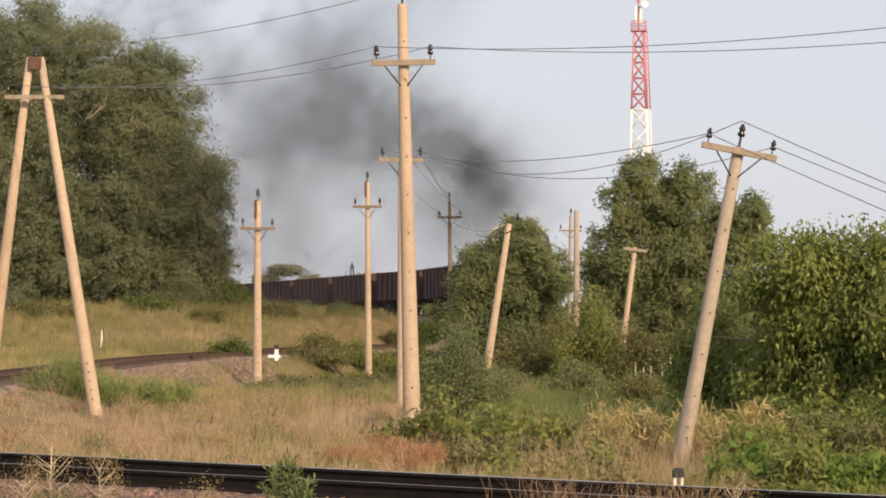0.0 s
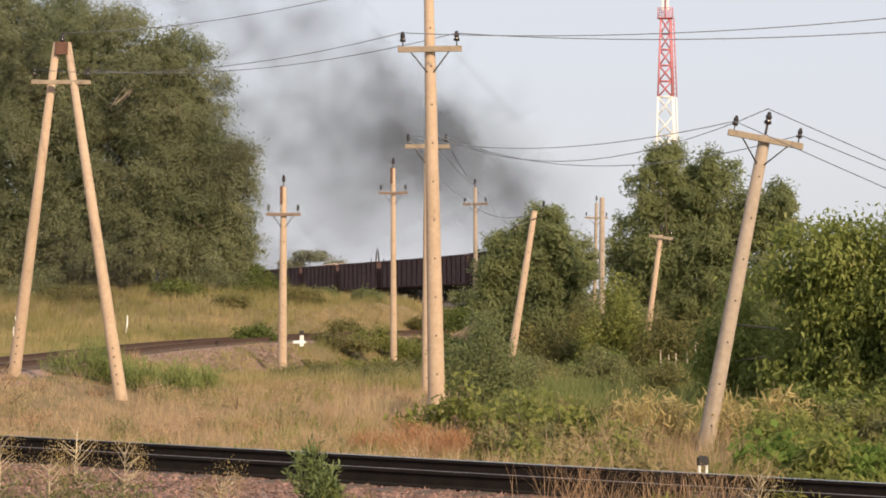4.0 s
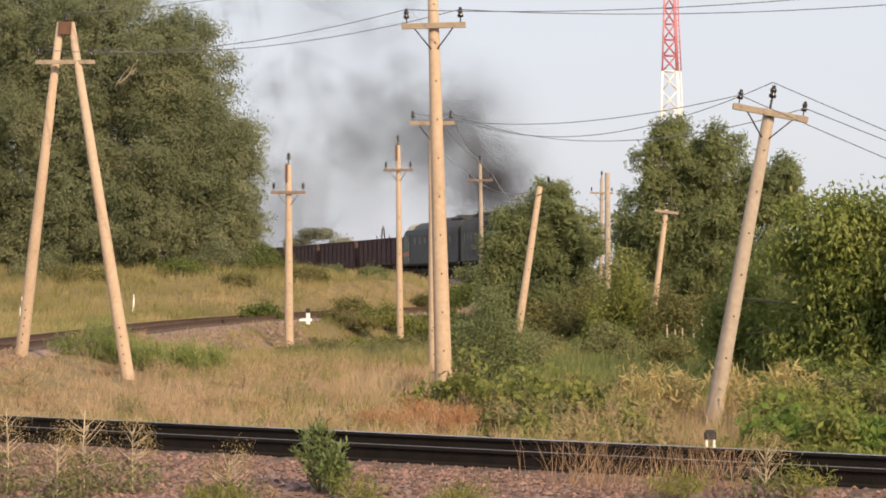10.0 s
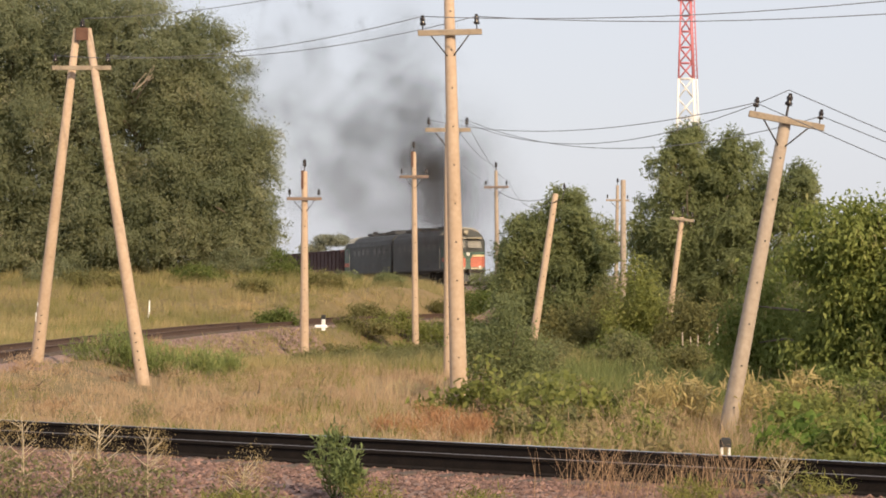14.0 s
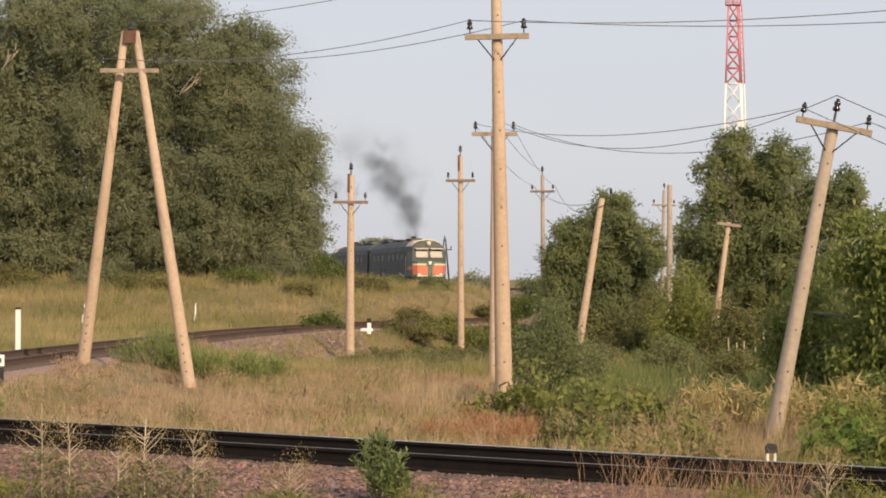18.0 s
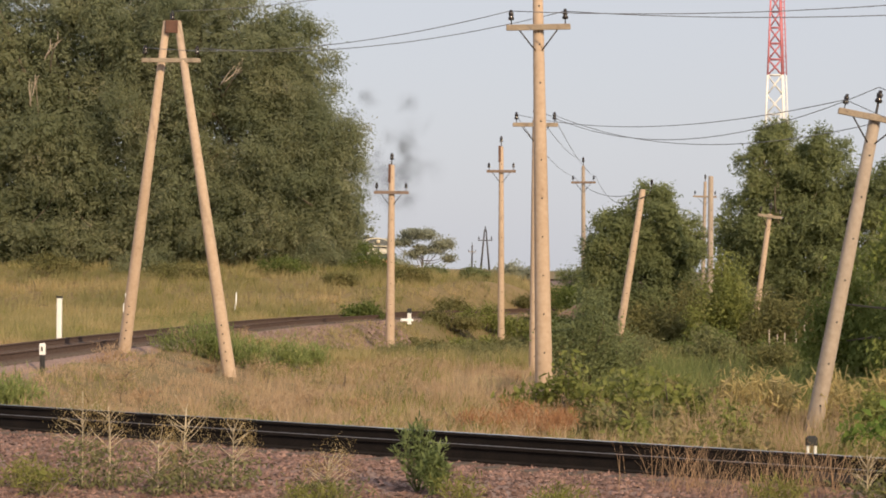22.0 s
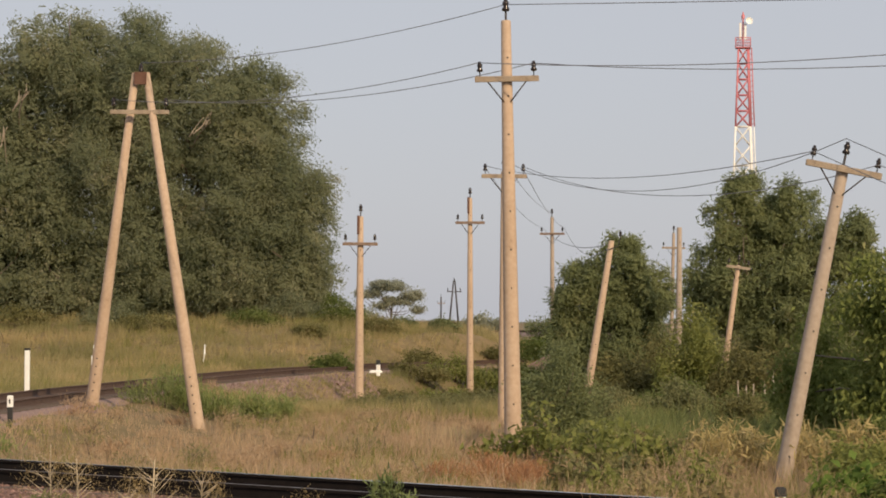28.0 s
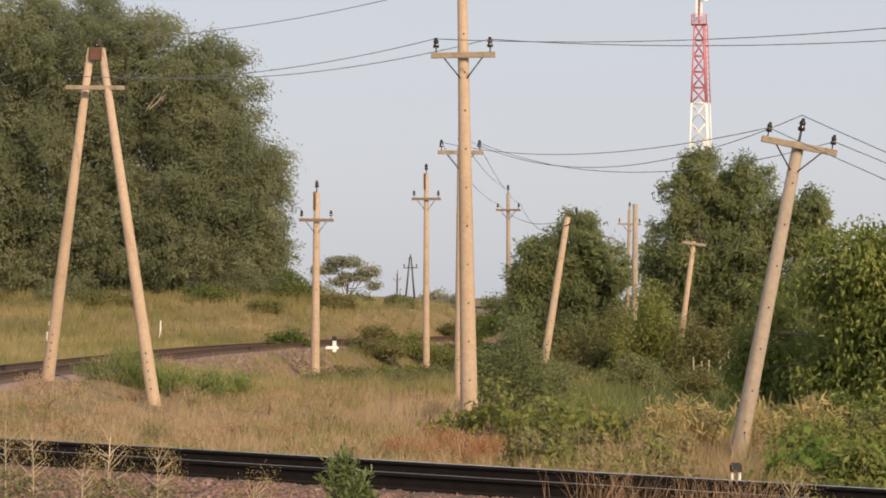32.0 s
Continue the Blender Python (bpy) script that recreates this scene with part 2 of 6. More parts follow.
# ---- mesh tools ----
class Shape:
    """Gathers boxes, tubes and prisms into one mesh."""

    def __init__(self):
        self.v, self.f, self.smooth = [], [], []

    def add(self, verts, faces, smooth=False):
        k = len(self.v)
        self.v += [tuple(p) for p in verts]
        self.f += [tuple(i + k for i in q) for q in faces]
        self.smooth += [smooth] * len(faces)
        return self

    def box(self, centre, size, m=None, chamfer=0.0):
        x, y, z = (s / 2 for s in size)
        c = Vector(centre)
        if chamfer:
            b = min(chamfer, x * 0.9, y * 0.9, z * 0.9)
            ring = lambda zz, d: [(-x + d, -y, zz), (x - d, -y, zz), (x, -y + d, zz), (x, y - d, zz), (x - d, y, zz), (-x + d, y, zz), (-x, y - d, zz), (-x, -y + d, zz)]
            levels = [ring(-z, b), ring(z - b, b), [(px * (1 - b / x), py * (1 - b / y), z) for px, py, _ in ring(z, b)]]
            pts = [p for lv in levels for p in lv]
            faces = [tuple(reversed(range(8))), tuple(range(16, 24))]
            for k in (0, 8):
                faces += [(k + i, k + (i + 1) % 8, k + 8 + (i + 1) % 8, k + 8 + i) for i in range(8)]
        else:
            pts = [(sx * x, sy * y, sz * z) for sz in (-1, 1) for sx, sy in ((-1, -1), (1, -1), (1, 1), (-1, 1))]
            faces = [(3, 2, 1, 0), (4, 5, 6, 7), (0, 1, 5, 4), (1, 2, 6, 5), (2, 3, 7, 6), (3, 0, 4, 7)]
        pts = [(m @ Vector(p) if m else Vector(p)) + c for p in pts]
        return self.add(pts, faces)

    def tube(self, pts, radii, n=8, cap=True, smooth=True):
        pts = [Vector(p) for p in pts]
        if not isinstance(radii, (list, tuple)):
            radii = [radii] * len(pts)
        vs, fs = [], []
        for i, p in enumerate(pts):
            d = (pts[min(i + 1, len(pts) - 1)] - pts[max(i - 1, 0)]).normalized()
            a = d.cross(Vector((0.0, 0.0, 1.0)) if abs(d.z) < 0.9 else Vector((1.0, 0.0, 0.0))).normalized()
            b = a.cross(d)
            vs += [p + (a * math.cos(k * math.tau / n) - b * math.sin(k * math.tau / n)) * radii[i] for k in range(n)]
        for i in range(len(pts) - 1):
            fs += [(i * n + k, i * n + (k + 1) % n, (i + 1) * n + (k + 1) % n, (i + 1) * n + k) for k in range(n)]
        self.add(vs, fs, smooth)
        if cap:
            k = len(self.v) - len(vs)
            self.f += [tuple(k + i for i in reversed(range(n))), tuple(k + (len(pts) - 1) * n + i for i in range(n))]
            self.smooth += [False, False]
        return self

    def prism(self, outline, y0, y1):
        """An outline of (x, z) drawn out along y."""
        n = len(outline)
        vs = [(x, y0, z) for x, z in outline] + [(x, y1, z) for x, z in outline]
        fs = [tuple(range(n)), tuple(reversed(range(n, 2 * n)))]
        fs += [((i + 1) % n, i, n + i, n + (i + 1) % n) for i in range(n)]
        return self.add(vs, fs)

    def lathe(self, profile, n=12):
        """A profile of (radius, z) turned about the z axis."""
        vs = [(r * math.cos(k * math.tau / n), r * math.sin(k * math.tau / n), z) for r, z in profile for k in range(n)]
        fs = [(i * n + k, i * n + (k + 1) % n, (i + 1) * n + (k + 1) % n, (i + 1) * n + k) for i in range(len(profile) - 1) for k in range(n)]
        return self.add(vs, fs, True)

    def moved(self, m):
        self.v = [tuple(m @ Vector(p)) for p in self.v]
        return self

    def mesh(self, name, mat):
        me = bpy.data.meshes.new(name)
        me.from_pydata(self.v, [], self.f)
        me.polygons.foreach_set("use_smooth", self.smooth)
        me.materials.append(mat)
        me.update()
        return me


def part(name, shape, mat, parent, label=""):
    ob = new(name, shape.mesh(name, mat) if isinstance(shape, Shape) else shape)
    ob.parent = parent
    return tagged(ob, label)


def thing(name, m, label, category, group="", kind=""):
    ob = new(name)
    ob.empty_display_size = 0.2
    ob.matrix_world = m
    return tagged(ob, label, category, group, kind)


def solid(name, shape, mat, label, category, group="", kind="", m=None):
    ob = new(name, shape.mesh(name, mat) if isinstance(shape, Shape) else shape)
    if m:
        ob.matrix_world = m
    return tagged(ob, label, category, group, kind)


def quick_mesh(name, verts, faces, mat, smooth=False):
    """A mesh from arrays: verts (n, 3), faces (m, 3 or 4)."""
    me = bpy.data.meshes.new(name)
    k = faces.shape[1]
    me.vertices.add(len(verts))
    me.vertices.foreach_set("co", np.ascontiguousarray(verts, dtype=np.float32).ravel())
    me.loops.add(faces.size)
    me.loops.foreach_set("vertex_index", np.ascontiguousarray(faces, dtype=np.int32).ravel())
    me.polygons.add(len(faces))
    me.polygons.foreach_set("loop_start", np.arange(0, faces.size, k, dtype=np.int32))
    me.polygons.foreach_set("loop_total", np.full(len(faces), k, dtype=np.int32))
    if smooth:
        me.polygons.foreach_set("use_smooth", np.ones(len(faces), dtype=bool))
    me.materials.append(mat)
    me.update(calc_edges=True)
    return me


rng = np.random.default_rng(7)


def leaves(points, out, length, width, droop=0.3, spread=0.6, vary=0.35):
    """Folded leaves (two triangles each way of the midrib) at points, facing about the directions out."""
    n = len(points)
    nrm = out + rng.normal(0, spread, (n, 3))
    nrm /= np.linalg.norm(nrm, axis=1, keepdims=True) + 1e-9
    ax = rng.normal(0, 1, (n, 3)) + np.array([0, 0, -droop * 2])
    ax -= nrm * np.sum(ax * nrm, axis=1, keepdims=True)
    ax /= np.linalg.norm(ax, axis=1, keepdims=True) + 1e-9
    side = np.cross(nrm, ax)
    s = (1 + rng.uniform(-vary, vary, (n, 1)))
    L, W = length * s, width * s
    base = points
    mid = points + ax * L * 0.45 + nrm * W * 0.15
    tip = points + ax * L - nrm * L * 0.12
    v = np.stack([base, mid + side * W * 0.5, tip, mid - side * W * 0.5], axis=1).reshape(-1, 3)
    k = np.arange(n)[:, None] * 4
    return v, np.concatenate([k, k + 1, k + 2, k + 3], axis=1)


def crown_points(blobs, count, sprig=10, reach=0.35, shell=0.30):
    """Sprigs spread through the blobs (x, y, z, rx, ry, rz), thicker towards their outsides; and the way outwards there."""
    blobs = np.array(blobs, dtype=float)
    weight = (blobs[:, 3] * blobs[:, 4] * blobs[:, 5]) ** 0.67
    m = max(1, count // sprig)
    pick = rng.choice(len(blobs), m, p=weight / weight.sum())
    d = rng.normal(0, 1, (m, 3))
    d /= np.linalg.norm(d, axis=1, keepdims=True)
    r = rng.uniform(0, 1, (m, 1)) ** shell
    lump = np.array([0.82 + 0.36 * noise.noise(Vector(q * 2.3) + Vector((float(j), 0.0, 0.0))) for q, j in zip(d, pick)])[:, None]
    c = blobs[pick, :3] + d * blobs[pick, 3:] * r * lump
    p = np.repeat(c, sprig, axis=0) + rng.normal(0, reach, (m * sprig, 3))
    return p, np.repeat(d, sprig, axis=0)


def crown_mesh(name, blobs, count, length, width, mat, sprig=10, reach=0.35, shell=0.30, droop=0.3, floor=None, spread=0.6):
    p, d = crown_points(blobs, count, sprig, reach, shell)
    if floor is not None:
        keep = p[:, 2] > floor
        p, d = p[keep], d[keep]
    v, f = leaves(p, d * 0.8 + np.array([0, 0, 0.25]), length, width, droop, spread)
    return quick_mesh(name, v, f, mat)


def strand_mesh(name, blobs, count, length, width, mat, per=14, reach=0.8, shell=0.30, hang=0.5, floor=None, spread=0.35):
    """Foliage of thin hanging strands, each a row of small three-cornered leaves."""
    p, d = crown_points(blobs, count, per, 0.0, shell)
    m = len(p) // per
    way = d[::per] * 0.7 + rng.normal(0, 0.45, (m, 3)) - np.array([0, 0, hang])
    way /= np.linalg.norm(way, axis=1, keepdims=True)
    run = reach * rng.uniform(0.4, 1.2, (m, 1))
    p = p + np.repeat(way * run, per, axis=0) * rng.uniform(-0.5, 0.6, (m * per, 1)) + rng.normal(0, reach * 0.13, (m * per, 3))
    way = np.repeat(way, per, axis=0)
    if floor is not None:
        keep = p[:, 2] > floor
        p, d, way = p[keep], d[keep], way[keep]
    n = len(p)
    nrm = d * 0.8 + np.array([0.1, -0.15, 0.3]) + rng.normal(0, spread, (n, 3))
    nrm /= np.linalg.norm(nrm, axis=1, keepdims=True)
    ax = way + rng.normal(0, 0.5, (n, 3))
    ax -= nrm * np.sum(ax * nrm, axis=1, keepdims=True)
    ax /= np.linalg.norm(ax, axis=1, keepdims=True)
    side = np.cross(nrm, ax)
    size = rng.uniform(0.65, 1.4, (n, 1))
    v = np.stack([p - side * width * size * 0.5, p + side * width * size * 0.5, p + ax * length * size], axis=1).reshape(-1, 3)
    return quick_mesh(name, v, np.arange(n * 3).reshape(-1, 3), mat)


def clumps(blobs, k=15, f=0.36, core=0.85):
    """Breaks each round of a crown into lobes with hollows between them."""
    out = []
    for x, y, z, rx, ry, rz in blobs:
        out.append((x, y, z, rx * core, ry * core, rz * core))
        for _ in range(k):
            d = rng.normal(0, 1, 3)
            d /= np.linalg.norm(d)
            q = rng.uniform(0.72, 1.22) * f
            r = 0.80 + rng.uniform(-0.1, 0.06)
            out.append((x + d[0] * rx * r, y + d[1] * ry * r, z + d[2] * rz * r, rx * q, ry * q, rz * q * 0.8))
    return out


def limb(shape, a, b, r0, r1, bend=0.12, n=6, steps=4):
    a, b = Vector(a), Vector(b)
    off = Vector(rng.normal(0, bend, 3)) * (b - a).length
    pts = [a.lerp(b, k / steps) + off * math.sin(math.pi * k / steps) * 0.6 for k in range(steps + 1)]
    shape.tube(pts, [r0 + (r1 - r0) * k / steps for k in range(steps + 1)], n)


def tree(name, x, y, z, blobs, count, leaf, mat, label, trunk_r=0.3, group="", limbs=14, sprig=10, reach=0.35, shell=0.30, droop=0.3, floor=0.1, trunk_top=None, category="tree", lobes=15, core=0.85, lobe=0.36, inner=0, spread=0.6, strand=0.0):
    """A tree at its foot; blobs are measured from the foot."""
    ob = thing(name, pose(x, y, z), label, category, group)
    wood = Shape()
    blobs = [tuple(b) for b in blobs]
    top = trunk_top or max(b[2] for b in blobs) * 0.75
    limb(wood, (0, 0, -1.3), (0.2, 0.1, top), trunk_r, trunk_r * 0.4, 0.04, 9, 6)
    part("trunk", wood, BARK, ob)
    for k in range(limbs):
        boughs = Shape()
        b = blobs[k % len(blobs)]
        h = top * rng.uniform(0.25, 0.9)
        end = (b[0] + rng.uniform(-0.7, 0.7) * b[3], b[1] + rng.uniform(-0.7, 0.7) * b[4], b[2] + rng.uniform(-0.5, 0.75) * b[5])
        limb(boughs, (0.2 * h / top, 0.1 * h / top, h), end, trunk_r * 0.36, trunk_r * 0.06, 0.1, 5, 4)
        part("limb", boughs, BARK, ob)
    if strand:
        part("crown", strand_mesh("crown", clumps(blobs, lobes, lobe, core), count, leaf[0], leaf[1], mat, sprig, strand, shell, droop, floor, spread), mat, ob)
    else:
        part("crown", crown_mesh("crown", clumps(blobs, lobes, lobe, core), count, leaf[0], leaf[1], mat, sprig, reach, shell, droop, floor, spread), mat, ob)
    if inner:
        deep = [(q[0], q[1] + 0.5, q[2], q[3] * 0.74, q[4] * 0.6, q[5] * 0.74) for q in blobs]
        part("inner_foliage", crown_mesh("inner_foliage", deep, inner, leaf[0] * 3.2, leaf[1] * 3.4, mat, 3, reach, 0.5, droop, floor), mat, ob)
    return ob


def smooth(a, b, x):
    t = np.clip((x - a) / (b - a), 0, 1)
    return t * t * (3 - 2 * t)


# ---- ground ----
RAIL_P, RAIL_D = Vector((1.49, 27.4)), Vector((0.80, -0.60))       # far rail of the near track
RAIL_N = Vector((-0.60, -0.80))                                     # towards the camera's side
RAIL_Z = -0.30
# side line: comes from beside the lattice of poles and bends away behind the shrubs
SIDE = [(-12.8, 42.0), (-12.1, 54.0), (-11.5, 65.5), (-10.8, 73.5), (-9.3, 90.0), (-6.6, 103.0), (-2.6, 115.0), (3.0, 126.0)]


def side_point(u):
    """A point of the side line, u from 0 to 1, by a smooth curve through its stations."""
    k = min(int(u * (len(SIDE) - 1)), len(SIDE) - 2)
    w = u * (len(SIDE) - 1) - k
    p = [Vector(SIDE[max(0, min(len(SIDE) - 1, k + j))]) for j in (-1, 0, 1, 2)]
    return 0.5 * (2 * p[1] + (p[2] - p[0]) * w + (2 * p[0] - 5 * p[1] + 4 * p[2] - p[3]) * w * w + (3 * p[1] - 3 * p[2] + p[3] - p[0]) * w ** 3)


SIDE_LINE = np.array([tuple(side_point(k / 60)) for k in range(61)])
TRAIN = [(6.0, 60), (5.0, 84), (5.0, 100), (5.2, 115), (5.8, 130), (6.2, 150), (6.0, 170), (4.8, 186), (2.0, 200.0), (-2.3, 214.4), (-6.6, 228.7), (-12.4, 247.9), (-18.1, 267.0), (-23.9, 286.2), (-35.4, 324.5), (-50, 372), (-80, 470), (-120, 600)]


def side_height(y):
    return -0.60 + 0.0 * y


def ground_z(x, y):
    x, y = np.asarray(x, dtype=float), np.asarray(y, dtype=float)
    z = -1.05 * smooth(3, 17, y)
    u = (x - RAIL_P.x) * RAIL_N.x + (y - RAIL_P.y) * RAIL_N.y           # distance from the far rail, towards the camera
    bank = smooth(-6.5, -2.2, u)
    low = -1.27 - 0.7 * smooth(70, 96, y) * smooth(-9, -3, x) * (1 - smooth(100, 122, y))
    low = low + 0.5 * smooth(-4, -11, x) * smooth(40, 60, y)
    low = low + 2.3 * smooth(98, 126, y + 0.25 * x) * (1 - 0.55 * smooth(-3.5, 4, x)) - 1.1 * smooth(140, 190, y)
    low = low - 0.9 * smooth(200, 280, y) + 1.2 * smooth(300, 420, y)
    z = bank * z + (1 - bank) * low
    d = np.sqrt(np.min((x[..., None] - SIDE_LINE[:, 0]) ** 2 + (y[..., None] - SIDE_LINE[:, 1]) ** 2, axis=-1))
    hump = 1 - smooth(1.9, 4.0, d)
    z = z * (1 - hump) + side_height(y) * hump
    return z


BED = ([-3.2, -2.1, 2.1, 3.4, 8.5], [-0.62, -0.205, -0.205, -0.33, -0.58])      # ballast, across from the track's middle


def gz(x, y):
    """Where a thing stands: on the ground, or on the ballast where that is higher."""
    z = float(ground_z(np.array([x]), np.array([y]))[0])
    u = (x - RAIL_P.x) * RAIL_N.x + (y - RAIL_P.y) * RAIL_N.y - 0.76
    return max(z, RAIL_Z + float(np.interp(u, *BED))) if -3.2 < u < 8.5 else z


def ground():
    ys = np.concatenate([np.linspace(-60, 16, 14), np.linspace(18, 60, 90), np.linspace(60.8, 150, 110), np.linspace(152, 420, 60), np.geomspace(440, 4200, 26)])
    us = np.concatenate([np.linspace(-1, -0.32, 14), np.linspace(-0.30, 0.30, 80), np.linspace(0.32, 1, 14)])
    half = 26 + np.maximum(ys, 0) * 0.75
    X = us[None, :] * half[:, None]
    Y = np.repeat(ys[:, None], len(us), axis=1)
    Z = ground_z(X, Y)
    bumps = np.array([noise.noise(Vector((a * 0.35, b * 0.35, 0.0))) for a, b in zip(X.ravel(), Y.ravel())]).reshape(X.shape)
    Z = Z + bumps * 0.12 * (np.abs((X - RAIL_P.x) * RAIL_N.x + (Y - RAIL_P.y) * RAIL_N.y - 0.76) > 3.0)
    v = np.stack([X, Y, Z], axis=-1).reshape(-1, 3)
    nx = len(us)
    i = (np.arange(len(ys) - 1)[:, None] * nx + np.arange(nx - 1)[None, :]).ravel()
    f = np.stack([i, i + 1, i + nx + 1, i + nx], axis=1)
    ob = new("ground", quick_mesh("ground", v, f, SOIL, True))
    tagged(ob, "dry field soil under golden and green grass", "ground", kind="structure")


ground()


# ---- tracks ----
def rail_outline(h=0.18):
    """Half-section of a flat-bottomed rail, as (across, up) with the top at 0."""
    r = [(-0.036, -0.004), (0.036, -0.004), (0.037, -0.034), (0.010, -0.048), (0.009, -h + 0.032), (0.072, -h + 0.014), (0.075, -h)]
    return [(-a, b) for a, b in reversed(r[1:])] + r[1:]


def sweep(shape, line, outline):
    """Sweeps an outline of (across, up) along a line of 3D points."""
    pts = [Vector(p) for p in line]
    n = len(outline)
    vs, fs = [], []
    for i, p in enumerate(pts):
        d = (pts[min(i + 1, len(pts) - 1)] - pts[max(i - 1, 0)])
        a = Vector((d.y, -d.x, 0)).normalized()
        vs += [p + a * u + Vector((0, 0, w)) for u, w in outline]
    for i in range(len(pts) - 1):
        fs += [(i * n + (k + 1) % n, i * n + k, (i + 1) * n + k, (i + 1) * n + (k + 1) % n) for k in range(n)]
    fs += [tuple(range(n)), tuple(reversed(range((len(pts) - 1) * n, len(pts) * n)))]
    shape.add(vs, fs)


def near_point(s, off=0.0, z=RAIL_Z):
    p = RAIL_P + RAIL_D * s + RAIL_N * off
    return (p.x, p.y, z)


def near_track():
    bed = Shape()
    sec = [(-3.2, -0.62), (-2.1, -0.205), (2.1, -0.205), (3.4, -0.33), (8.5, -0.58)]
    sec = [(a, b) for a, b in sec] + [(9.5, -1.2), (-3.2, -1.2)]
    line = [near_point(s, 0.76) for s in np.linspace(-60, 40, 30)]
    sweep(bed, line, sec)
    track = thing("railway_track", pose(0, 0, 0), "near railway track on pink granite ballast with black greasy rails", "railway track", kind="structure")
    part("ballast_bed", bed, GRAVEL_BED, track)
    for off, top, name in ((0.0, RAIL_TOP, "polished running top"), (1.52, RAIL_TOP_DULL, "dull rusty running top")):
        for s0, s1 in ((-60, 2.86 if off else -21.4), ((2.872 if off else -21.39), 40)):
            sh = Shape()
            sweep(sh, [near_point(s, off) for s in np.linspace(s0, s1, 24)], rail_outline())
            rail = part("rail", sh, RAIL, track, "black greasy rail")
            cap = Shape()
            sweep(cap, [near_point(s, off) for s in np.linspace(s0, s1, 24)], [(-0.034, 0.0), (-0.036, -0.0035), (0.036, -0.0035), (0.034, 0.0)])
            part("running_top", cap, top, rail, name)
    plate = Shape()
    for s in (2.87,):
        p = near_point(s, 1.52 + 0.03)
        plate.box((p[0], p[1], RAIL_Z - 0.09), (0.8, 0.03, 0.09), Matrix.Rotation(math.atan2(RAIL_D.y, RAIL_D.x), 3, "Z"), 0.008)
    part("fishplate", plate, DARK_STEEL, track)
    sl = Shape().box((0, 0, 0), (0.25, 2.75, 0.16), None, 0.02).mesh("sleeper", SLEEPER)
    a = math.atan2(RAIL_D.y, RAIL_D.x)
    for k in range(-44, 36):
        p = near_point(k * 0.545 + 0.1, 0.76, RAIL_Z - 0.262)
        ob = part("sleeper", sl, SLEEPER, track)
        ob.matrix_local = pose(*p) @ Matrix.Rotation(a, 4, "Z")
    return track


near_track()


def stones(name, along, off, count, size, zfun, label):
    """Crushed stones strewn over the bed, as one heap."""
    base = np.array([(1, 0, 0), (-1, 0, 0), (0, 1, 0), (0, -1, 0), (0, 0, 0.6), (0, 0, -0.6)], dtype=float)
    tri = np.array([(0, 2, 4), (2, 1, 4), (1, 3, 4), (3, 0, 4)])
    s, o = rng.uniform(*along, count), rng.uniform(*off, count)
    x = RAIL_P.x + RAIL_D.x * s + RAIL_N.x * o
    y = RAIL_P.y + RAIL_D.y * s + RAIL_N.y * o
    z = zfun(x, y, o)
    v = base[None] * rng.uniform(0.35, 1.3, (count, 6, 1)) * (size * rng.uniform(0.5, 1.7, (count, 1, 1))) * rng.uniform(0.6, 1.4, (count, 1, 3))
    v += rng.normal(0, size * 0.18, v.shape)
    ang = rng.uniform(0, math.tau, count)
    ca, sa = np.cos(ang)[:, None], np.sin(ang)[:, None]
    v = np.stack([v[..., 0] * ca - v[..., 1] * sa, v[..., 0] * sa + v[..., 1] * ca, v[..., 2]], axis=-1)
    v += np.stack([x, y, z], axis=1)[:, None, :]
    f = (np.arange(count)[:, None, None] * 6 + tri[None]).reshape(-1, 3)
    ob = new(name, quick_mesh(name, v.reshape(-1, 3), f, STONE))
    return tagged(ob, label, "ballast", kind="stuff")


def bed_top(x, y, o):
    return RAIL_Z + np.interp(o - 0.76, *BED) + 0.005


stones("ballast_stones", (-13, 9), (-0.4, 8.0), 62000, 0.031, bed_top, "pinkish brown crushed granite ballast stones")


def side_track():
    track = thing("side_track", pose(0, 0, 0), "rusty curved side track on a low earth bank", "railway track", kind="structure")
    pts = [Vector((*side_point(k / 60), 0)) for k in range(61)]
    for p in pts:
        p.z = float(side_height(p.y)) + 0.32
    bed = Shape()
    sweep(bed, pts, [(-2.4, -0.6), (-1.5, -0.2), (1.5, -0.2), (2.4, -0.6)])
    part("ballast_bed", bed, GRAVEL_BED, track)
    for off in (-0.76, 0.76):
        line = []
        for i, p in enumerate(pts):
            d = (pts[min(i + 1, 60)] - pts[max(i - 1, 0)]).normalized()
            line.append(p + Vector((d.y, -d.x, 0)) * off)
        sh = Shape()
        sweep(sh, line, rail_outline())
        part("rail", sh, RUST_DARK, track, "dark rusty brown rail")
    sl = Shape().box((0, 0, 0), (2.7, 0.25, 0.14), None, 0.02).mesh("side_sleeper", SLEEPER)
    for k in range(140):
        u = k / 140
        p, q = side_point(u), side_point(min(1.0, u + 0.01))
        ob = part("sleeper", sl, SLEEPER, track)
        ob.matrix_local = pose(p.x, p.y, float(side_height(p.y)) + 0.08) @ Matrix.Rotation(math.atan2(q.y - p.y, q.x - p.x) - math.pi / 2, 4, "Z")


side_track()


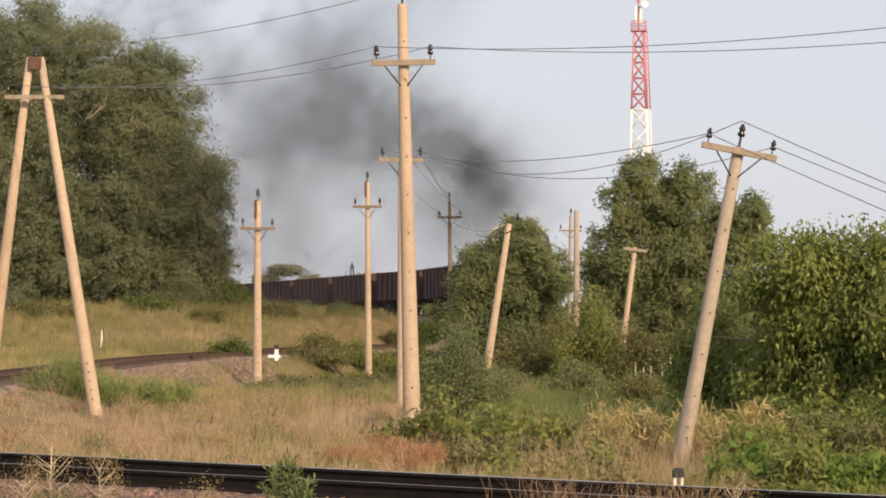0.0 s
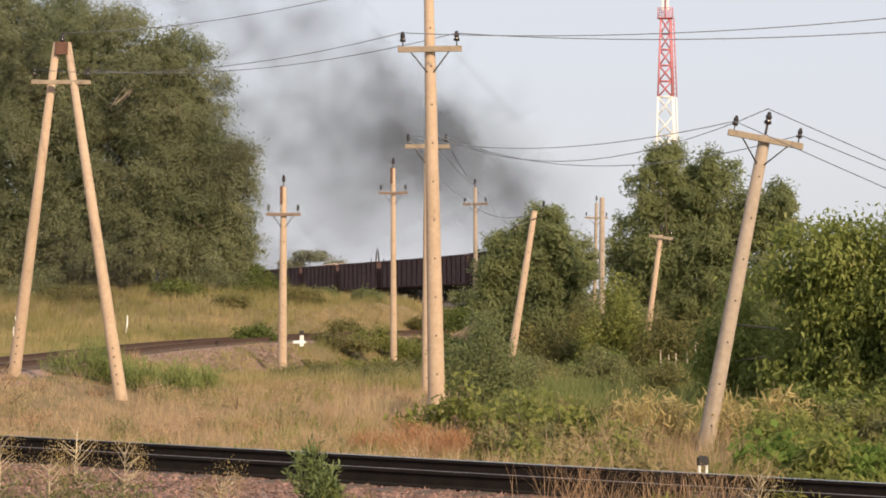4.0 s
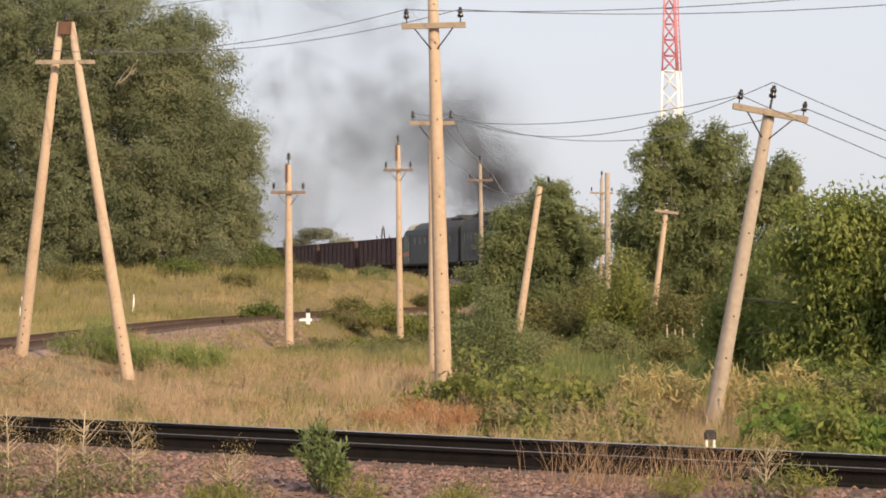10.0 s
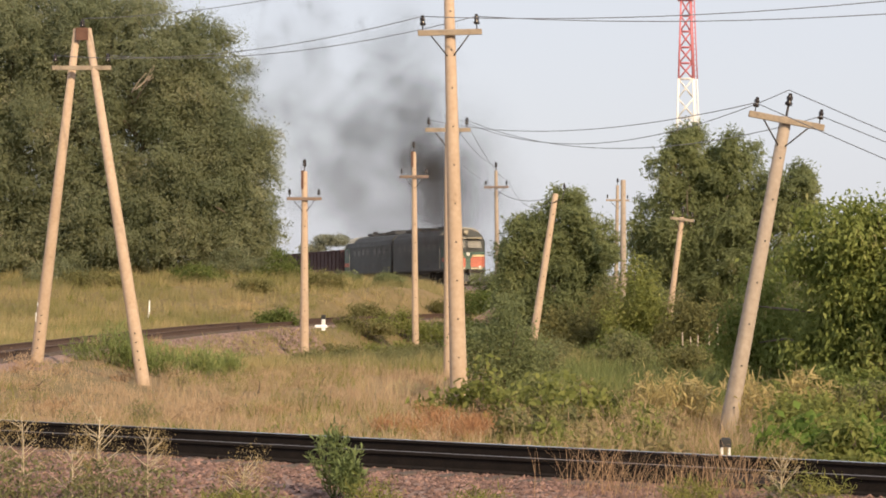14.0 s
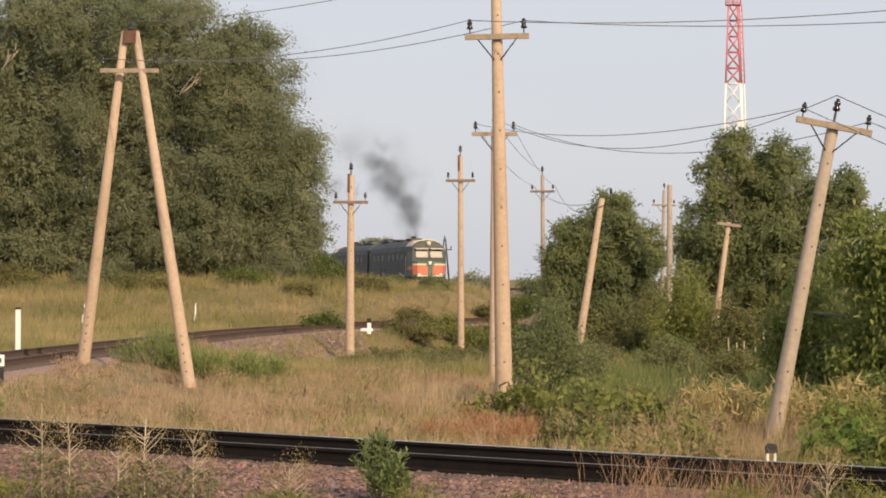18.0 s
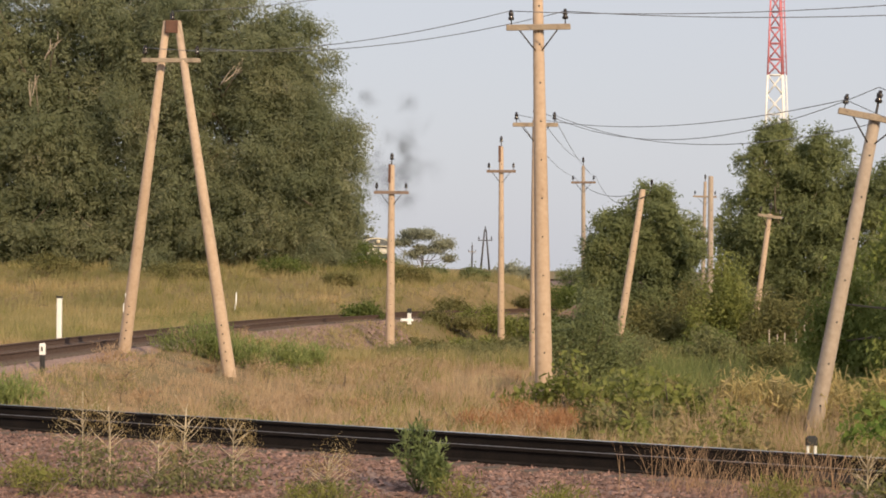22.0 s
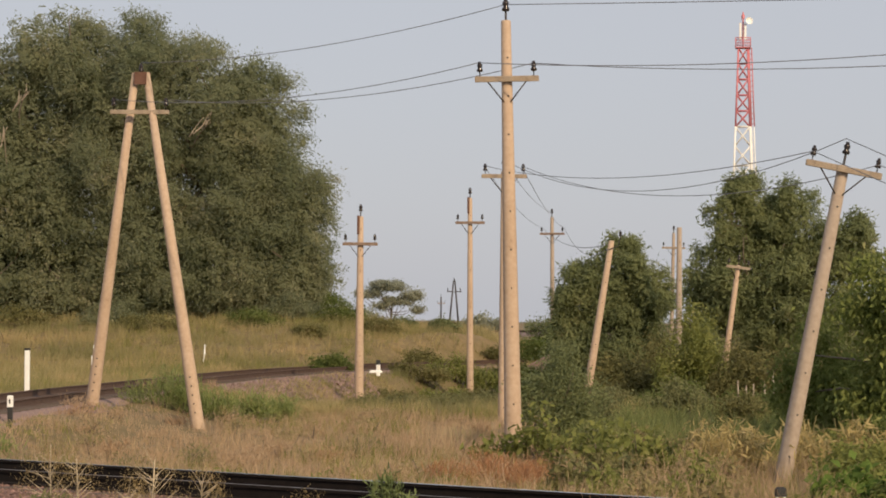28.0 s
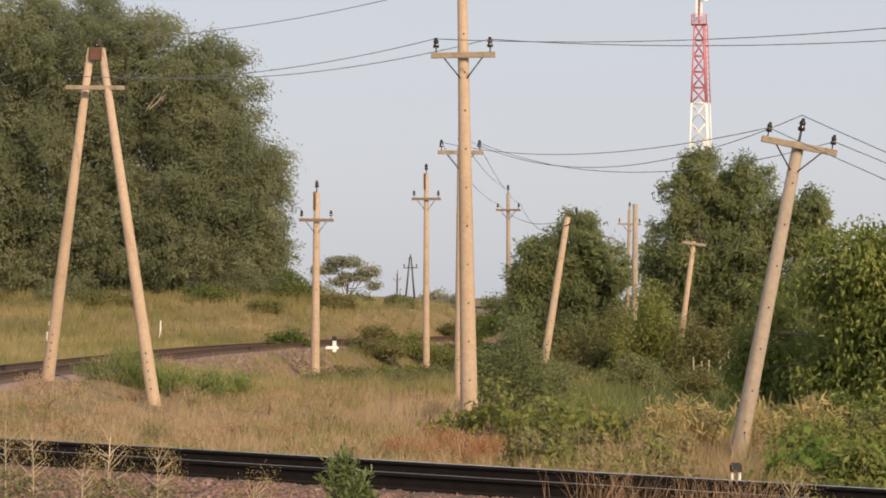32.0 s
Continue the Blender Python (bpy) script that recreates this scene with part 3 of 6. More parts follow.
def gravel_slope():
    """Bare pinkish gravel washed down the bank of the side track."""
    vs, fs, n, m = [], [], 24, 8
    for i in range(n + 1):
        u = 0.44 + 0.21 * i / n
        p, q = side_point(u), side_point(u + 0.01)
        d = (q - p).normalized()
        for j in range(m + 1):
            o = 1.3 + (1.0 + 1.5 * math.sin(math.pi * i / n)) * j / m * math.sin(math.pi * min(1, 0.15 + 0.85 * i / n) * 0.98) ** 0.5
            x, y = p.x + d.y * o, p.y - d.x * o
            vs.append((x, y, gz(x, y) + 0.09 - 0.06 * j / m + rng.uniform(-0.03, 0.03)))
    fs = [(i * (m + 1) + j, i * (m + 1) + j + 1, (i + 1) * (m + 1) + j + 1, (i + 1) * (m + 1) + j) for i in range(n) for j in range(m)]
    fs = [tuple(reversed(f)) for f in fs]
    ob = new("gravel_slope", Shape().add(vs, fs, True).mesh("gravel_slope", GRAVEL_PINK))
    tagged(ob, "bare pinkish gravel washed down the track bank", "gravel", kind="structure")


gravel_slope()


def slope_stones():
    """Loose pinkish stones over the washed-out bank."""
    base = np.array([(1, 0, 0), (-0.5, 0.87, 0), (-0.5, -0.87, 0), (0, 0, 0.9)], dtype=float)
    tri = np.array([(0, 1, 3), (1, 2, 3), (2, 0, 3)])
    n = 3600
    u, o = 0.45 + 0.21 * rng.uniform(0, 1, n) ** 1.1, 1.2 + rng.gamma(1.7, 1.0, n)
    p = np.array([tuple(side_point(float(k))) for k in u])
    q = np.array([tuple(side_point(float(k) + 0.01)) for k in u]) - p
    q /= np.linalg.norm(q, axis=1, keepdims=True)
    x, y = p[:, 0] + q[:, 1] * o, p[:, 1] - q[:, 0] * o
    v = base[None] * rng.uniform(0.5, 1.4, (n, 4, 1)) * rng.uniform(0.04, 0.10, (n, 1, 1)) + rng.normal(0, 0.015, (n, 4, 3))
    v += np.stack([x, y, ground_z(x, y) + 0.06], axis=1)[:, None, :]
    f = (np.arange(n)[:, None, None] * 4 + tri[None]).reshape(-1, 3)
    tagged(new("loose_stones", quick_mesh("loose_stones", v.reshape(-1, 3), f, SLOPE_STONE)), "loose pinkish stones on the track bank", "gravel", kind="stuff")


slope_stones()


# ---- utility poles ----
INS = [(0.012, 0.0), (0.012, 0.10), (0.055, 0.10), (0.062, 0.14), (0.035, 0.17), (0.05, 0.20), (0.052, 0.235), (0.03, 0.26), (0.032, 0.29), (0.0, 0.30)]


def insulator(parent, m, big=1.0):
    sh = Shape().lathe([(r * big, z * big) for r, z in INS], 10)
    ob = part("insulator", sh.moved(m), GLAZE, parent, "brown glazed insulator")
    return ob


def utility_pole(x, y, z, h, r0, r1, lean=(0.0, 0.0), arm=1.25, arm_down=1.0, turn=0.0, mat=None, label="", low_arm=None, spike=0.18, bare=False, ins=1.0, arm_tilt=0.0, group="roadside line poles", arm_mat=None, bracket=False):
    """A conical spun-concrete pole with a crossarm, two braces and insulators; lean in degrees about x and y."""
    mat = mat or CONCRETE
    ob = thing("utility_pole", pose(x, y, z, lean[0], lean[1], turn), label, "utility pole", group)
    sh = Shape().tube([(0, 0, -0.6), (0, 0, 0), (0, 0, h * 0.5), (0, 0, h - 0.02), (0, 0, h)], [r0 * 1.02, r0, (r0 + r1) / 2, r1, r1 * 0.85], 16)
    part("shaft", sh, mat, ob)
    for k in range(int(h / 0.75)):
        holes = Shape()
        zz = 0.5 + k * 0.75
        rr = r0 + (r1 - r0) * zz / h
        holes.tube([(0.02, -rr - 0.004, zz), (0.02, -rr + 0.03, zz)], 0.018, 8)
        part("bolt_hole", holes, BLACK, ob, "dark bolt hole")
    if bare:
        return ob
    insulator(ob, pose(0, 0, h + spike - 0.12), 1.25 * ins)
    part("spike", Shape().tube([(0, 0, h - 0.05), (0, 0, h + spike)], 0.022, 8), DARK_STEEL, ob)
    za = h - arm_down
    m = pose(0, 0, za, 0, arm_tilt, 0)
    ra = r0 + (r1 - r0) * za / h
    part("crossarm", Shape().box((0, -ra - 0.045, 0), (arm, 0.09, 0.11), None, 0.012).moved(m), arm_mat or ARM_WOOD, ob, "weathered timber crossarm")
    if bracket:
        part("top_bracket", Shape().box((-r1 * 0.75, -r1 * 0.75, h - 0.30), (0.09, 0.09, 0.66), None, 0.01), RUST, ob, "rusty steel channel at the pole top")
    for sgn in (-1, 1):
        insulator(ob, m @ pose(sgn * (arm / 2 - 0.10), -ra - 0.045, 0.05), ins)
        part("brace", Shape().tube([(sgn * arm * 0.30, -ra - 0.05, -0.05), (sgn * ra * 0.6, -ra * 0.9, -0.45)], 0.014, 6).moved(m), DARK_STEEL, ob)
    return ob


def a_pole(x0, y0, z0, x1, y1, z1, top, arm_z, arm_w):
    """Two concrete legs leaning together under a rusty head plate, with a crossarm."""
    ob = thing("a_frame_pole", pose(x1, y1, z1), "tan concrete A-frame pole with a crossarm standing in dry grass", "utility pole", "roadside line poles")
    foot_a, foot_b = Vector((x0 - x1, y0 - y1, z0 - z1)), Vector((0, 0, 0))
    t = Vector((top[0] - x1, top[1] - y1, top[2] - z1))
    for f, off in ((foot_a, -0.13), (foot_b, 0.13)):
        e = t + Vector((off, 0, 0))
        d = (f - e).normalized()
        part("leg", Shape().tube([f + d * 0.5, f, f.lerp(e, 0.5), e], [0.165, 0.16, 0.125, 0.085], 14), CONCRETE, ob)
        for k in range(5):
            holes = Shape()
            p = f.lerp(e, 0.03 + 0.025 * k)
            holes.tube([p + Vector((0, -0.165, 0)), p + Vector((0, -0.10, 0))], 0.02, 8)
            part("bolt_hole", holes, BLACK, ob, "dark bolt hole")
    for k, w in ((0.125, 0.22), (0.165, 0.10)):
        p = foot_a.lerp(t, k)
        part("white_plate", Shape().box(p + Vector((-0.15, -0.02, 0)), (0.03, 0.12, w), None, 0.005), WHITE, ob, "white painted mark")
    part("head_plate", Shape().box(t + Vector((0, -0.1, -0.13)), (0.30, 0.06, 0.30), None, 0.01), RUST, ob, "rusty steel head plate")
    za = arm_z - z1
    part("crossarm", Shape().box((t.x, t.y - 0.16, za), (arm_w, 0.09, 0.10), None, 0.012), ARM_WOOD, ob, "weathered timber crossarm")
    for sgn in (-1, 1):
        insulator(ob, pose(t.x + sgn * (arm_w / 2 - 0.08), t.y - 0.16, za + 0.05))
    insulator(ob, pose(t.x, t.y, t.z - 0.06))
    return ob


utility_pole(0.15, 49.0, -1.27, 8.74, 0.178, 0.095, (0, -1.35), 1.25, 1.16, label="tall tan concrete line pole with timber crossarm in red weeds")
utility_pole(-0.10, 69.5, -1.3, 7.05, 0.13, 0.085, (0, 0), 1.25, 0.16, label="tan concrete pole standing just behind a taller one")
a_pole(-10.15, 61.5, -0.42, -7.28, 59.2, -0.87, (-8.85, 60.2, 7.5), 6.55, 1.42)
utility_pole(-5.22, 89.0, -0.94, 6.2, 0.16, 0.10, (0, 0.1), 1.24, 0.98, label="tan concrete pole with a crossarm beside grey shrubs", arm_mat=ARM_DARK, bracket=True)
utility_pole(-1.48, 103.0, -2.1, 8.72, 0.15, 0.09, (0, -0.4), 1.2, 1.02, label="slim tan concrete pole rising out of dry grass", arm_mat=ARM_DARK, bracket=True)
utility_pole(4.86, 44.5, -1.25, 5.75, 0.155, 0.105, (-2, 11.0), 1.36, 0.08, arm_tilt=0.0, mat=CONCRETE_GREY, label="leaning greyish concrete pole with a crossarm above weeds", spike=0.22, ins=0.9)
utility_pole(2.33, 127.0, -1.0, 7.85, 0.14, 0.085, (0, -0.6), 1.25, 0.85, mat=CONCRETE_GREY, label="grey concrete pole before a green thicket", arm_mat=ARM_DARK)
utility_pole(2.85, 90.0, -1.2, 5.75, 0.155, 0.10, (0, 8.8), mat=CONCRETE, bare=True, label="leaning bare tan concrete pole between shrubs")
def top_rod(x, y, z):
    ob = thing("insulator_rod", pose(x, y, z), "thin steel rod with a dark insulator on a leaning pole", "insulator")
    part("rod", Shape().tube([(-0.12, -0.04, -0.35), (0.22, 0, -0.2), (0.30, 0, 0.12)], 0.02, 6), DARK_STEEL, ob)
    insulator(ob, pose(0.30, 0, 0.05))


top_rod(3.74, 89.9, 4.5)
utility_pole(6.83, 100.0, -1.0, 6.35, 0.13, 0.10, (0, 0), mat=CONCRETE_GREY, bare=True, label="bare grey-tan pole standing among tree tops")
utility_pole(9.8, 150.0, 0.5, 6.4, 0.13, 0.09, (0, 1.0), 1.4, 0.9, mat=CONCRETE_GREY, label="thin grey pole with a crossarm among tree tops")
utility_pole(8.9, 104.0, -0.9, 4.9, 0.135, 0.10, (0, 7.5), 1.0, 0.1, label="leaning tan pole with crossarm in front of trees", spike=0.2)


# ---- wires ----
def wire(a, b, sag, label="dark aluminium line wire sagging between poles", r=0.0085):
    a, b = Vector(a), Vector(b)
    pts = [a.lerp(b, k / 20) - Vector((0, 0, sag * 4 * (k / 20) * (1 - k / 20))) for k in range(21)]
    solid("line_wire", Shape().tube(pts, r, 5), WIRE, label, "wire", "line wires")


def wires():
    big_top, big_l, big_r = (-0.06, 49, 7.78), (-0.58, 48.85, 6.62), (0.48, 48.85, 6.62)
    at, al, ar = (-8.85, 60.2, 7.75), (-9.48, 60.05, 6.85), (-8.22, 60.05, 6.85)
    for p, q, s in ((at, big_top, 0.26), (al, big_l, 0.34), (ar, big_r, 0.34)):
        wire(p, q, s)
    wire(big_top, (14.0, 38.0, 6.8), 0.05)
    wire(big_l, (13.6, 38.2, 6.76), 0.45)
    wire(big_r, (14.4, 37.8, 6.44), 0.45)
    sl, sr, st = (-0.66, 69.4, 5.88), (0.38, 69.4, 5.88), (-0.14, 69.4, 6.05)
    ll, lr, lt = (5.37, 44.3, 4.62), (6.53, 44.3, 4.38), (5.97, 44.4, 4.85)
    for p, q, s in ((sl, ll, 0.41), (sr, lr, 0.68), (st, lt, 0.90)):
        wire(p, q, s)
    for p, q in ((ll, (12.6, 28.6, -0.3)), (lr, (13.6, 28.0, -0.3)), (lt, (13.0, 27.9, -0.2))):
        wire(p, q, 0.05)
    fl, fr, ft = (1.75, 126.8, 6.3), (2.87, 126.8, 6.3), (2.27, 127, 7.1)
    for p, q in ((sl, fl), (sr, fr), (st, ft)):
        wire(p, q, 0.3)
    wire(fl, (3.7, 90, 4.4), 0.5, r=0.014)
    wire(fr, (3.75, 90, 4.35), 0.8, r=0.014)


wires()


# ---- tower ----
def lattice_tower(x, y, z, h, w0, w1):
    """A four-legged lattice tower in red and white bands, a caged ladder up its side, a platform and aerials on top."""
    ob = thing("radio_tower", pose(x, y, z, 0, 0, -5.0), "tall red and white steel lattice radio tower", "radio tower")
    bands = [(0.0, 0.20, TOWER_WHITE, 3.0), (0.20, 0.42, RED_PAINT, 3.0), (0.42, 0.68, TOWER_WHITE, 2.65), (0.68, 0.945, RED_PAINT, 2.4)]
    half = lambda u: (w0 + (w1 - w0) * u) / 2
    corner = ((-1, -1), (1, -1), (1, 1), (-1, 1))
    for u0, u1, mat, pitch in bands:
        for cx, cy in corner:
            part("tower_leg", Shape().tube([(cx * half(u0), cy * half(u0), u0 * h), (cx * half(u1), cy * half(u1), u1 * h)], 0.15, 6), mat, ob)
        steps = max(1, round((u1 - u0) * h / pitch))
        for k in range(steps):
            a, b = u0 + (u1 - u0) * k / steps, u0 + (u1 - u0) * (k + 1) / steps
            for i in range(4):
                c, d = corner[i], corner[(i + 1) % 4]
                pa, pb = (c[0] * half(a), c[1] * half(a), a * h), (d[0] * half(b), d[1] * half(b), b * h)
                pc, pd = (d[0] * half(a), d[1] * half(a), a * h), (c[0] * half(b), c[1] * half(b), b * h)
                part("brace", Shape().tube([pa, pb], 0.075, 5), mat, ob)
                part("brace", Shape().tube([pc, pd], 0.075, 5), mat, ob)
                if k % 2 or mat is RED_PAINT:
                    part("brace", Shape().tube([pd, pb], 0.08, 5), mat, ob)
        # the ladder runs up outside one face, its stringers in the colour of the band
        for off in (0.22, 0.62):
            part("ladder_stringer", Shape().tube([(half(u0) + off, -0.3, u0 * h), (half(u1) + off * 0.9, -0.3, u1 * h)], 0.085, 5), mat, ob)
        for k in range(int((u1 - u0) * h / 0.75)):
            u = u0 + (k + 0.5) * 0.75 / h
            part("ladder_rung", Shape().tube([(half(u) + 0.18, -0.3, u * h), (half(u) + 0.64, -0.3, u * h)], 0.05, 4), mat, ob)
    zt = h * 0.945
    part("platform", Shape().box((0, 0, zt), (w1 * 1.9, w1 * 1.9, 0.14)), RED_PAINT, ob, "red platform")
    w = w1 * 0.94
    for i in range(4):
        c, d = corner[i], corner[(i + 1) % 4]
        part("railing_post", Shape().tube([(c[0] * w, c[1] * w, zt), (c[0] * w, c[1] * w, zt + 1.35)], 0.07, 5), RED_PAINT, ob)
        part("railing_post", Shape().tube([((c[0] + d[0]) * w / 2, (c[1] + d[1]) * w / 2, zt), ((c[0] + d[0]) * w / 2, (c[1] + d[1]) * w / 2, zt + 1.35)], 0.05, 5), RED_PAINT, ob)
        for zz in (0.45, 0.9, 1.33):
            part("railing", Shape().tube([(c[0] * w, c[1] * w, zt + zz), (d[0] * w, d[1] * w, zt + zz)], 0.055, 5), RED_PAINT, ob)
    for dx, dy in ((-0.38, -0.3), (0.32, -0.3), (0.0, 0.4)):
        part("panel_antenna", Shape().box((dx, dy, zt + 2.3), (0.30, 0.16, 2.3), None, 0.04), TOWER_WHITE, ob, "white panel antenna")
    part("mast", Shape().tube([(0.0, 0, zt), (0.0, 0, zt + 5.0)], 0.10, 8), RED_PAINT, ob, "red top mast")
    part("warning_lamp_cage", Shape().lathe([(0.22, 0.0), (0.24, 0.5), (0.12, 0.8), (0.0, 0.85)], 8).moved(pose(0.0, 0, zt + 4.0)), RED_PAINT, ob)
    part("dish_antenna", Shape().lathe([(0.0, -0.1), (0.3, -0.06), (0.5, 0.1), (0.52, 0.12)], 14).moved(pose(0.85, -0.5, zt + 3.7, 80, 0, 20)), WHITE, ob)


lattice_tower(32.65, 350.0, 0.5, 41.6, 3.9, 1.1)


# ---- line-side posts ----
def marker_post(x, y, z, h, w, label, band=True):
    ob = thing("marker_post", pose(x, y, z), label, "marker post")
    part("post_body", Shape().box((0, 0, h * 0.5 - 0.1), (w, w, h), None, w * 0.15), BLACK if band else WHITE, ob)
    if band:
        part("white_block", Shape().box((0, 0, h * 0.72), (w + 0.02, w + 0.02, h * 0.36), None, w * 0.15), WHITE, ob)
        part("number_bar", Shape().box((0, -w / 2 - 0.014, h * 0.72), (w * 0.35, 0.006, h * 0.14)), BLACK, ob)
    else:
        part("top_cap", Shape().box((0, 0, h - 0.09), (w + 0.012, w + 0.012, 0.17 if h < 1 else 0.06), None, 0.01), BLACK, ob)


marker_post(-4.85, 95.0, -0.42, 0.50, 0.15, "small white picket post with a black cap beside the side track", False)
marker_post(-10.3, 52.0, -0.62, 0.66, 0.10, "short black and white numbered picket post")
marker_post(-13.4, 70.0, -0.50, 1.30, 0.14, "white painted concrete kilometre post", False)
solid("white_stone", Shape().box((0, 0, 0.06), (0.48, 0.25, 0.10), None, 0.04), WHITE, "flat whitewashed stone beside a picket post", "stone", m=pose(-4.9, 94.2, -0.40))
solid("white_peg", Shape().tube([(0, 0, -0.3), (0.03, 0, 0.3), (0, 0, 0.72)], [0.035, 0.04, 0.02], 8), WHITE, "thin leaning white peg in ochre grass", "peg", m=pose(-13.3, 110, gz(-13.3, 110), 0, 5, 0))


def rail_stake(x, y, z):
    ob = thing("stake", pose(x, y, z), "stubby dark-capped stake with two white legs", "stake")
    for sx in (-0.05, 0.05):
        part("leg", Shape().box((sx, 0, 0.0), (0.035, 0.05, 0.5), None, 0.008), WHITE, ob)
    part("cap", Shape().box((0, 0, 0.31), (0.16, 0.09, 0.13), None, 0.03), BLACK, ob, "dark cap")


rail_stake(3.72, 34.2, -1.0)


# ---- the train ----
def curve_point(pts, u):
    n = len(pts) - 1
    k = min(int(u * n), n - 1)
    w = u * n - k
    p = [Vector(pts[max(0, min(n, k + j))]) for j in (-1, 0, 1, 2)]
    return 0.5 * (2 * p[1] + (p[2] - p[0]) * w + (2 * p[0] - 5 * p[1] + 4 * p[2] - p[3]) * w * w + (3 * p[1] - 3 * p[2] + p[3] - p[0]) * w ** 3)


LINE = np.array([tuple(curve_point(TRAIN, k / 1500)) for k in range(1501)])
ALONG = np.concatenate([[0], np.cumsum(np.linalg.norm(np.diff(LINE, axis=0), axis=1))])
ALONG -= np.interp(-200.0, -LINE[::-1, 1], ALONG[::-1])                       # zero where the line comes out from behind the thicket


def line_at(s):
    """Place on the main line at s metres, counted away from the camera; its height falls that way."""
    x, y = np.interp(s, ALONG, LINE[:, 0]), np.interp(s, ALONG, LINE[:, 1])
    z = 0.85 - 0.0105 * float(np.clip(s, -15, 110))
    return Vector((float(x), float(y), z))


def vehicle_pose(s, half):
    """A vehicle whose middle is at s: its bogies stand on the line; its front points back towards the camera."""
    a, b = line_at(s - half), line_at(s + half)
    c, d = (a + b) / 2, (a - b).normalized()
    return Matrix.Translation(c) @ d.to_track_quat("Y", "Z").to_matrix().to_4x4()


def main_line():
    track = thing("main_line_track", pose(0, 0, 0), "main line track on a gravel bank under the train", "railway track", kind="structure")
    pts = [line_at(s) for s in np.linspace(-88, 240, 90)]
    bed = Shape()
    sweep(bed, pts, [(-4.5, -1.6), (-1.9, -0.2), (1.9, -0.2), (4.5, -1.6)])
    part("ballast_bed", bed, GRAVEL_BED, track)
    for off in (-0.76, 0.76):
        sh = Shape()
        sweep(sh, [p + Vector(((pts[min(i + 1, 89)] - pts[max(i - 1, 0)]).y, -(pts[min(i + 1, 89)] - pts[max(i - 1, 0)]).x, 0)).normalized() * off for i, p in enumerate(pts)], rail_outline())
        part("rail", sh, RUST, track)


main_line()

WHEEL = Shape()
WHEEL.tube([(-0.07, 0, 0), (0.07, 0, 0)], [0.50, 0.50], 18)
WHEEL.tube([(-0.1, 0, 0), (-0.05, 0, 0)], [0.54, 0.54], 18)
WHEEL_MESH = WHEEL.mesh("wheel", UNDER)


def bogie(parent, y, axles, name="bogie"):
    fr = Shape()
    span = (axles - 1) * 1.85
    for sx in (-0.98, 0.98):
        fr.box((sx, y, 0.62), (0.14, span + 1.3, 0.26), None, 0.03)
        for k in range(axles):
            fr.box((sx * 1.05, y - span / 2 + k * 1.85, 0.52), (0.2, 0.34, 0.36), None, 0.03)
    fr.box((0, y, 0.75), (1.9, 0.6, 0.3), None, 0.04)
    b = part(name, fr, UNDER, parent, "black dusty bogie")
    for k in range(axles):
        for sx in (-0.8, 0.8):
            w = part("wheel", WHEEL_MESH, UNDER, b)
            w.matrix_local = pose(sx, y - span / 2 + k * 1.85, 0.5, 0, 0, 0 if sx > 0 else 180)


BODY_OUT = [(-1.55, 1.15), (-1.55, 3.55), (-1.46, 3.95), (-1.18, 4.30), (-0.70, 4.52), (0, 4.60), (0.70, 4.52), (1.18, 4.30), (1.46, 3.95), (1.55, 3.55), (1.55, 1.15)]


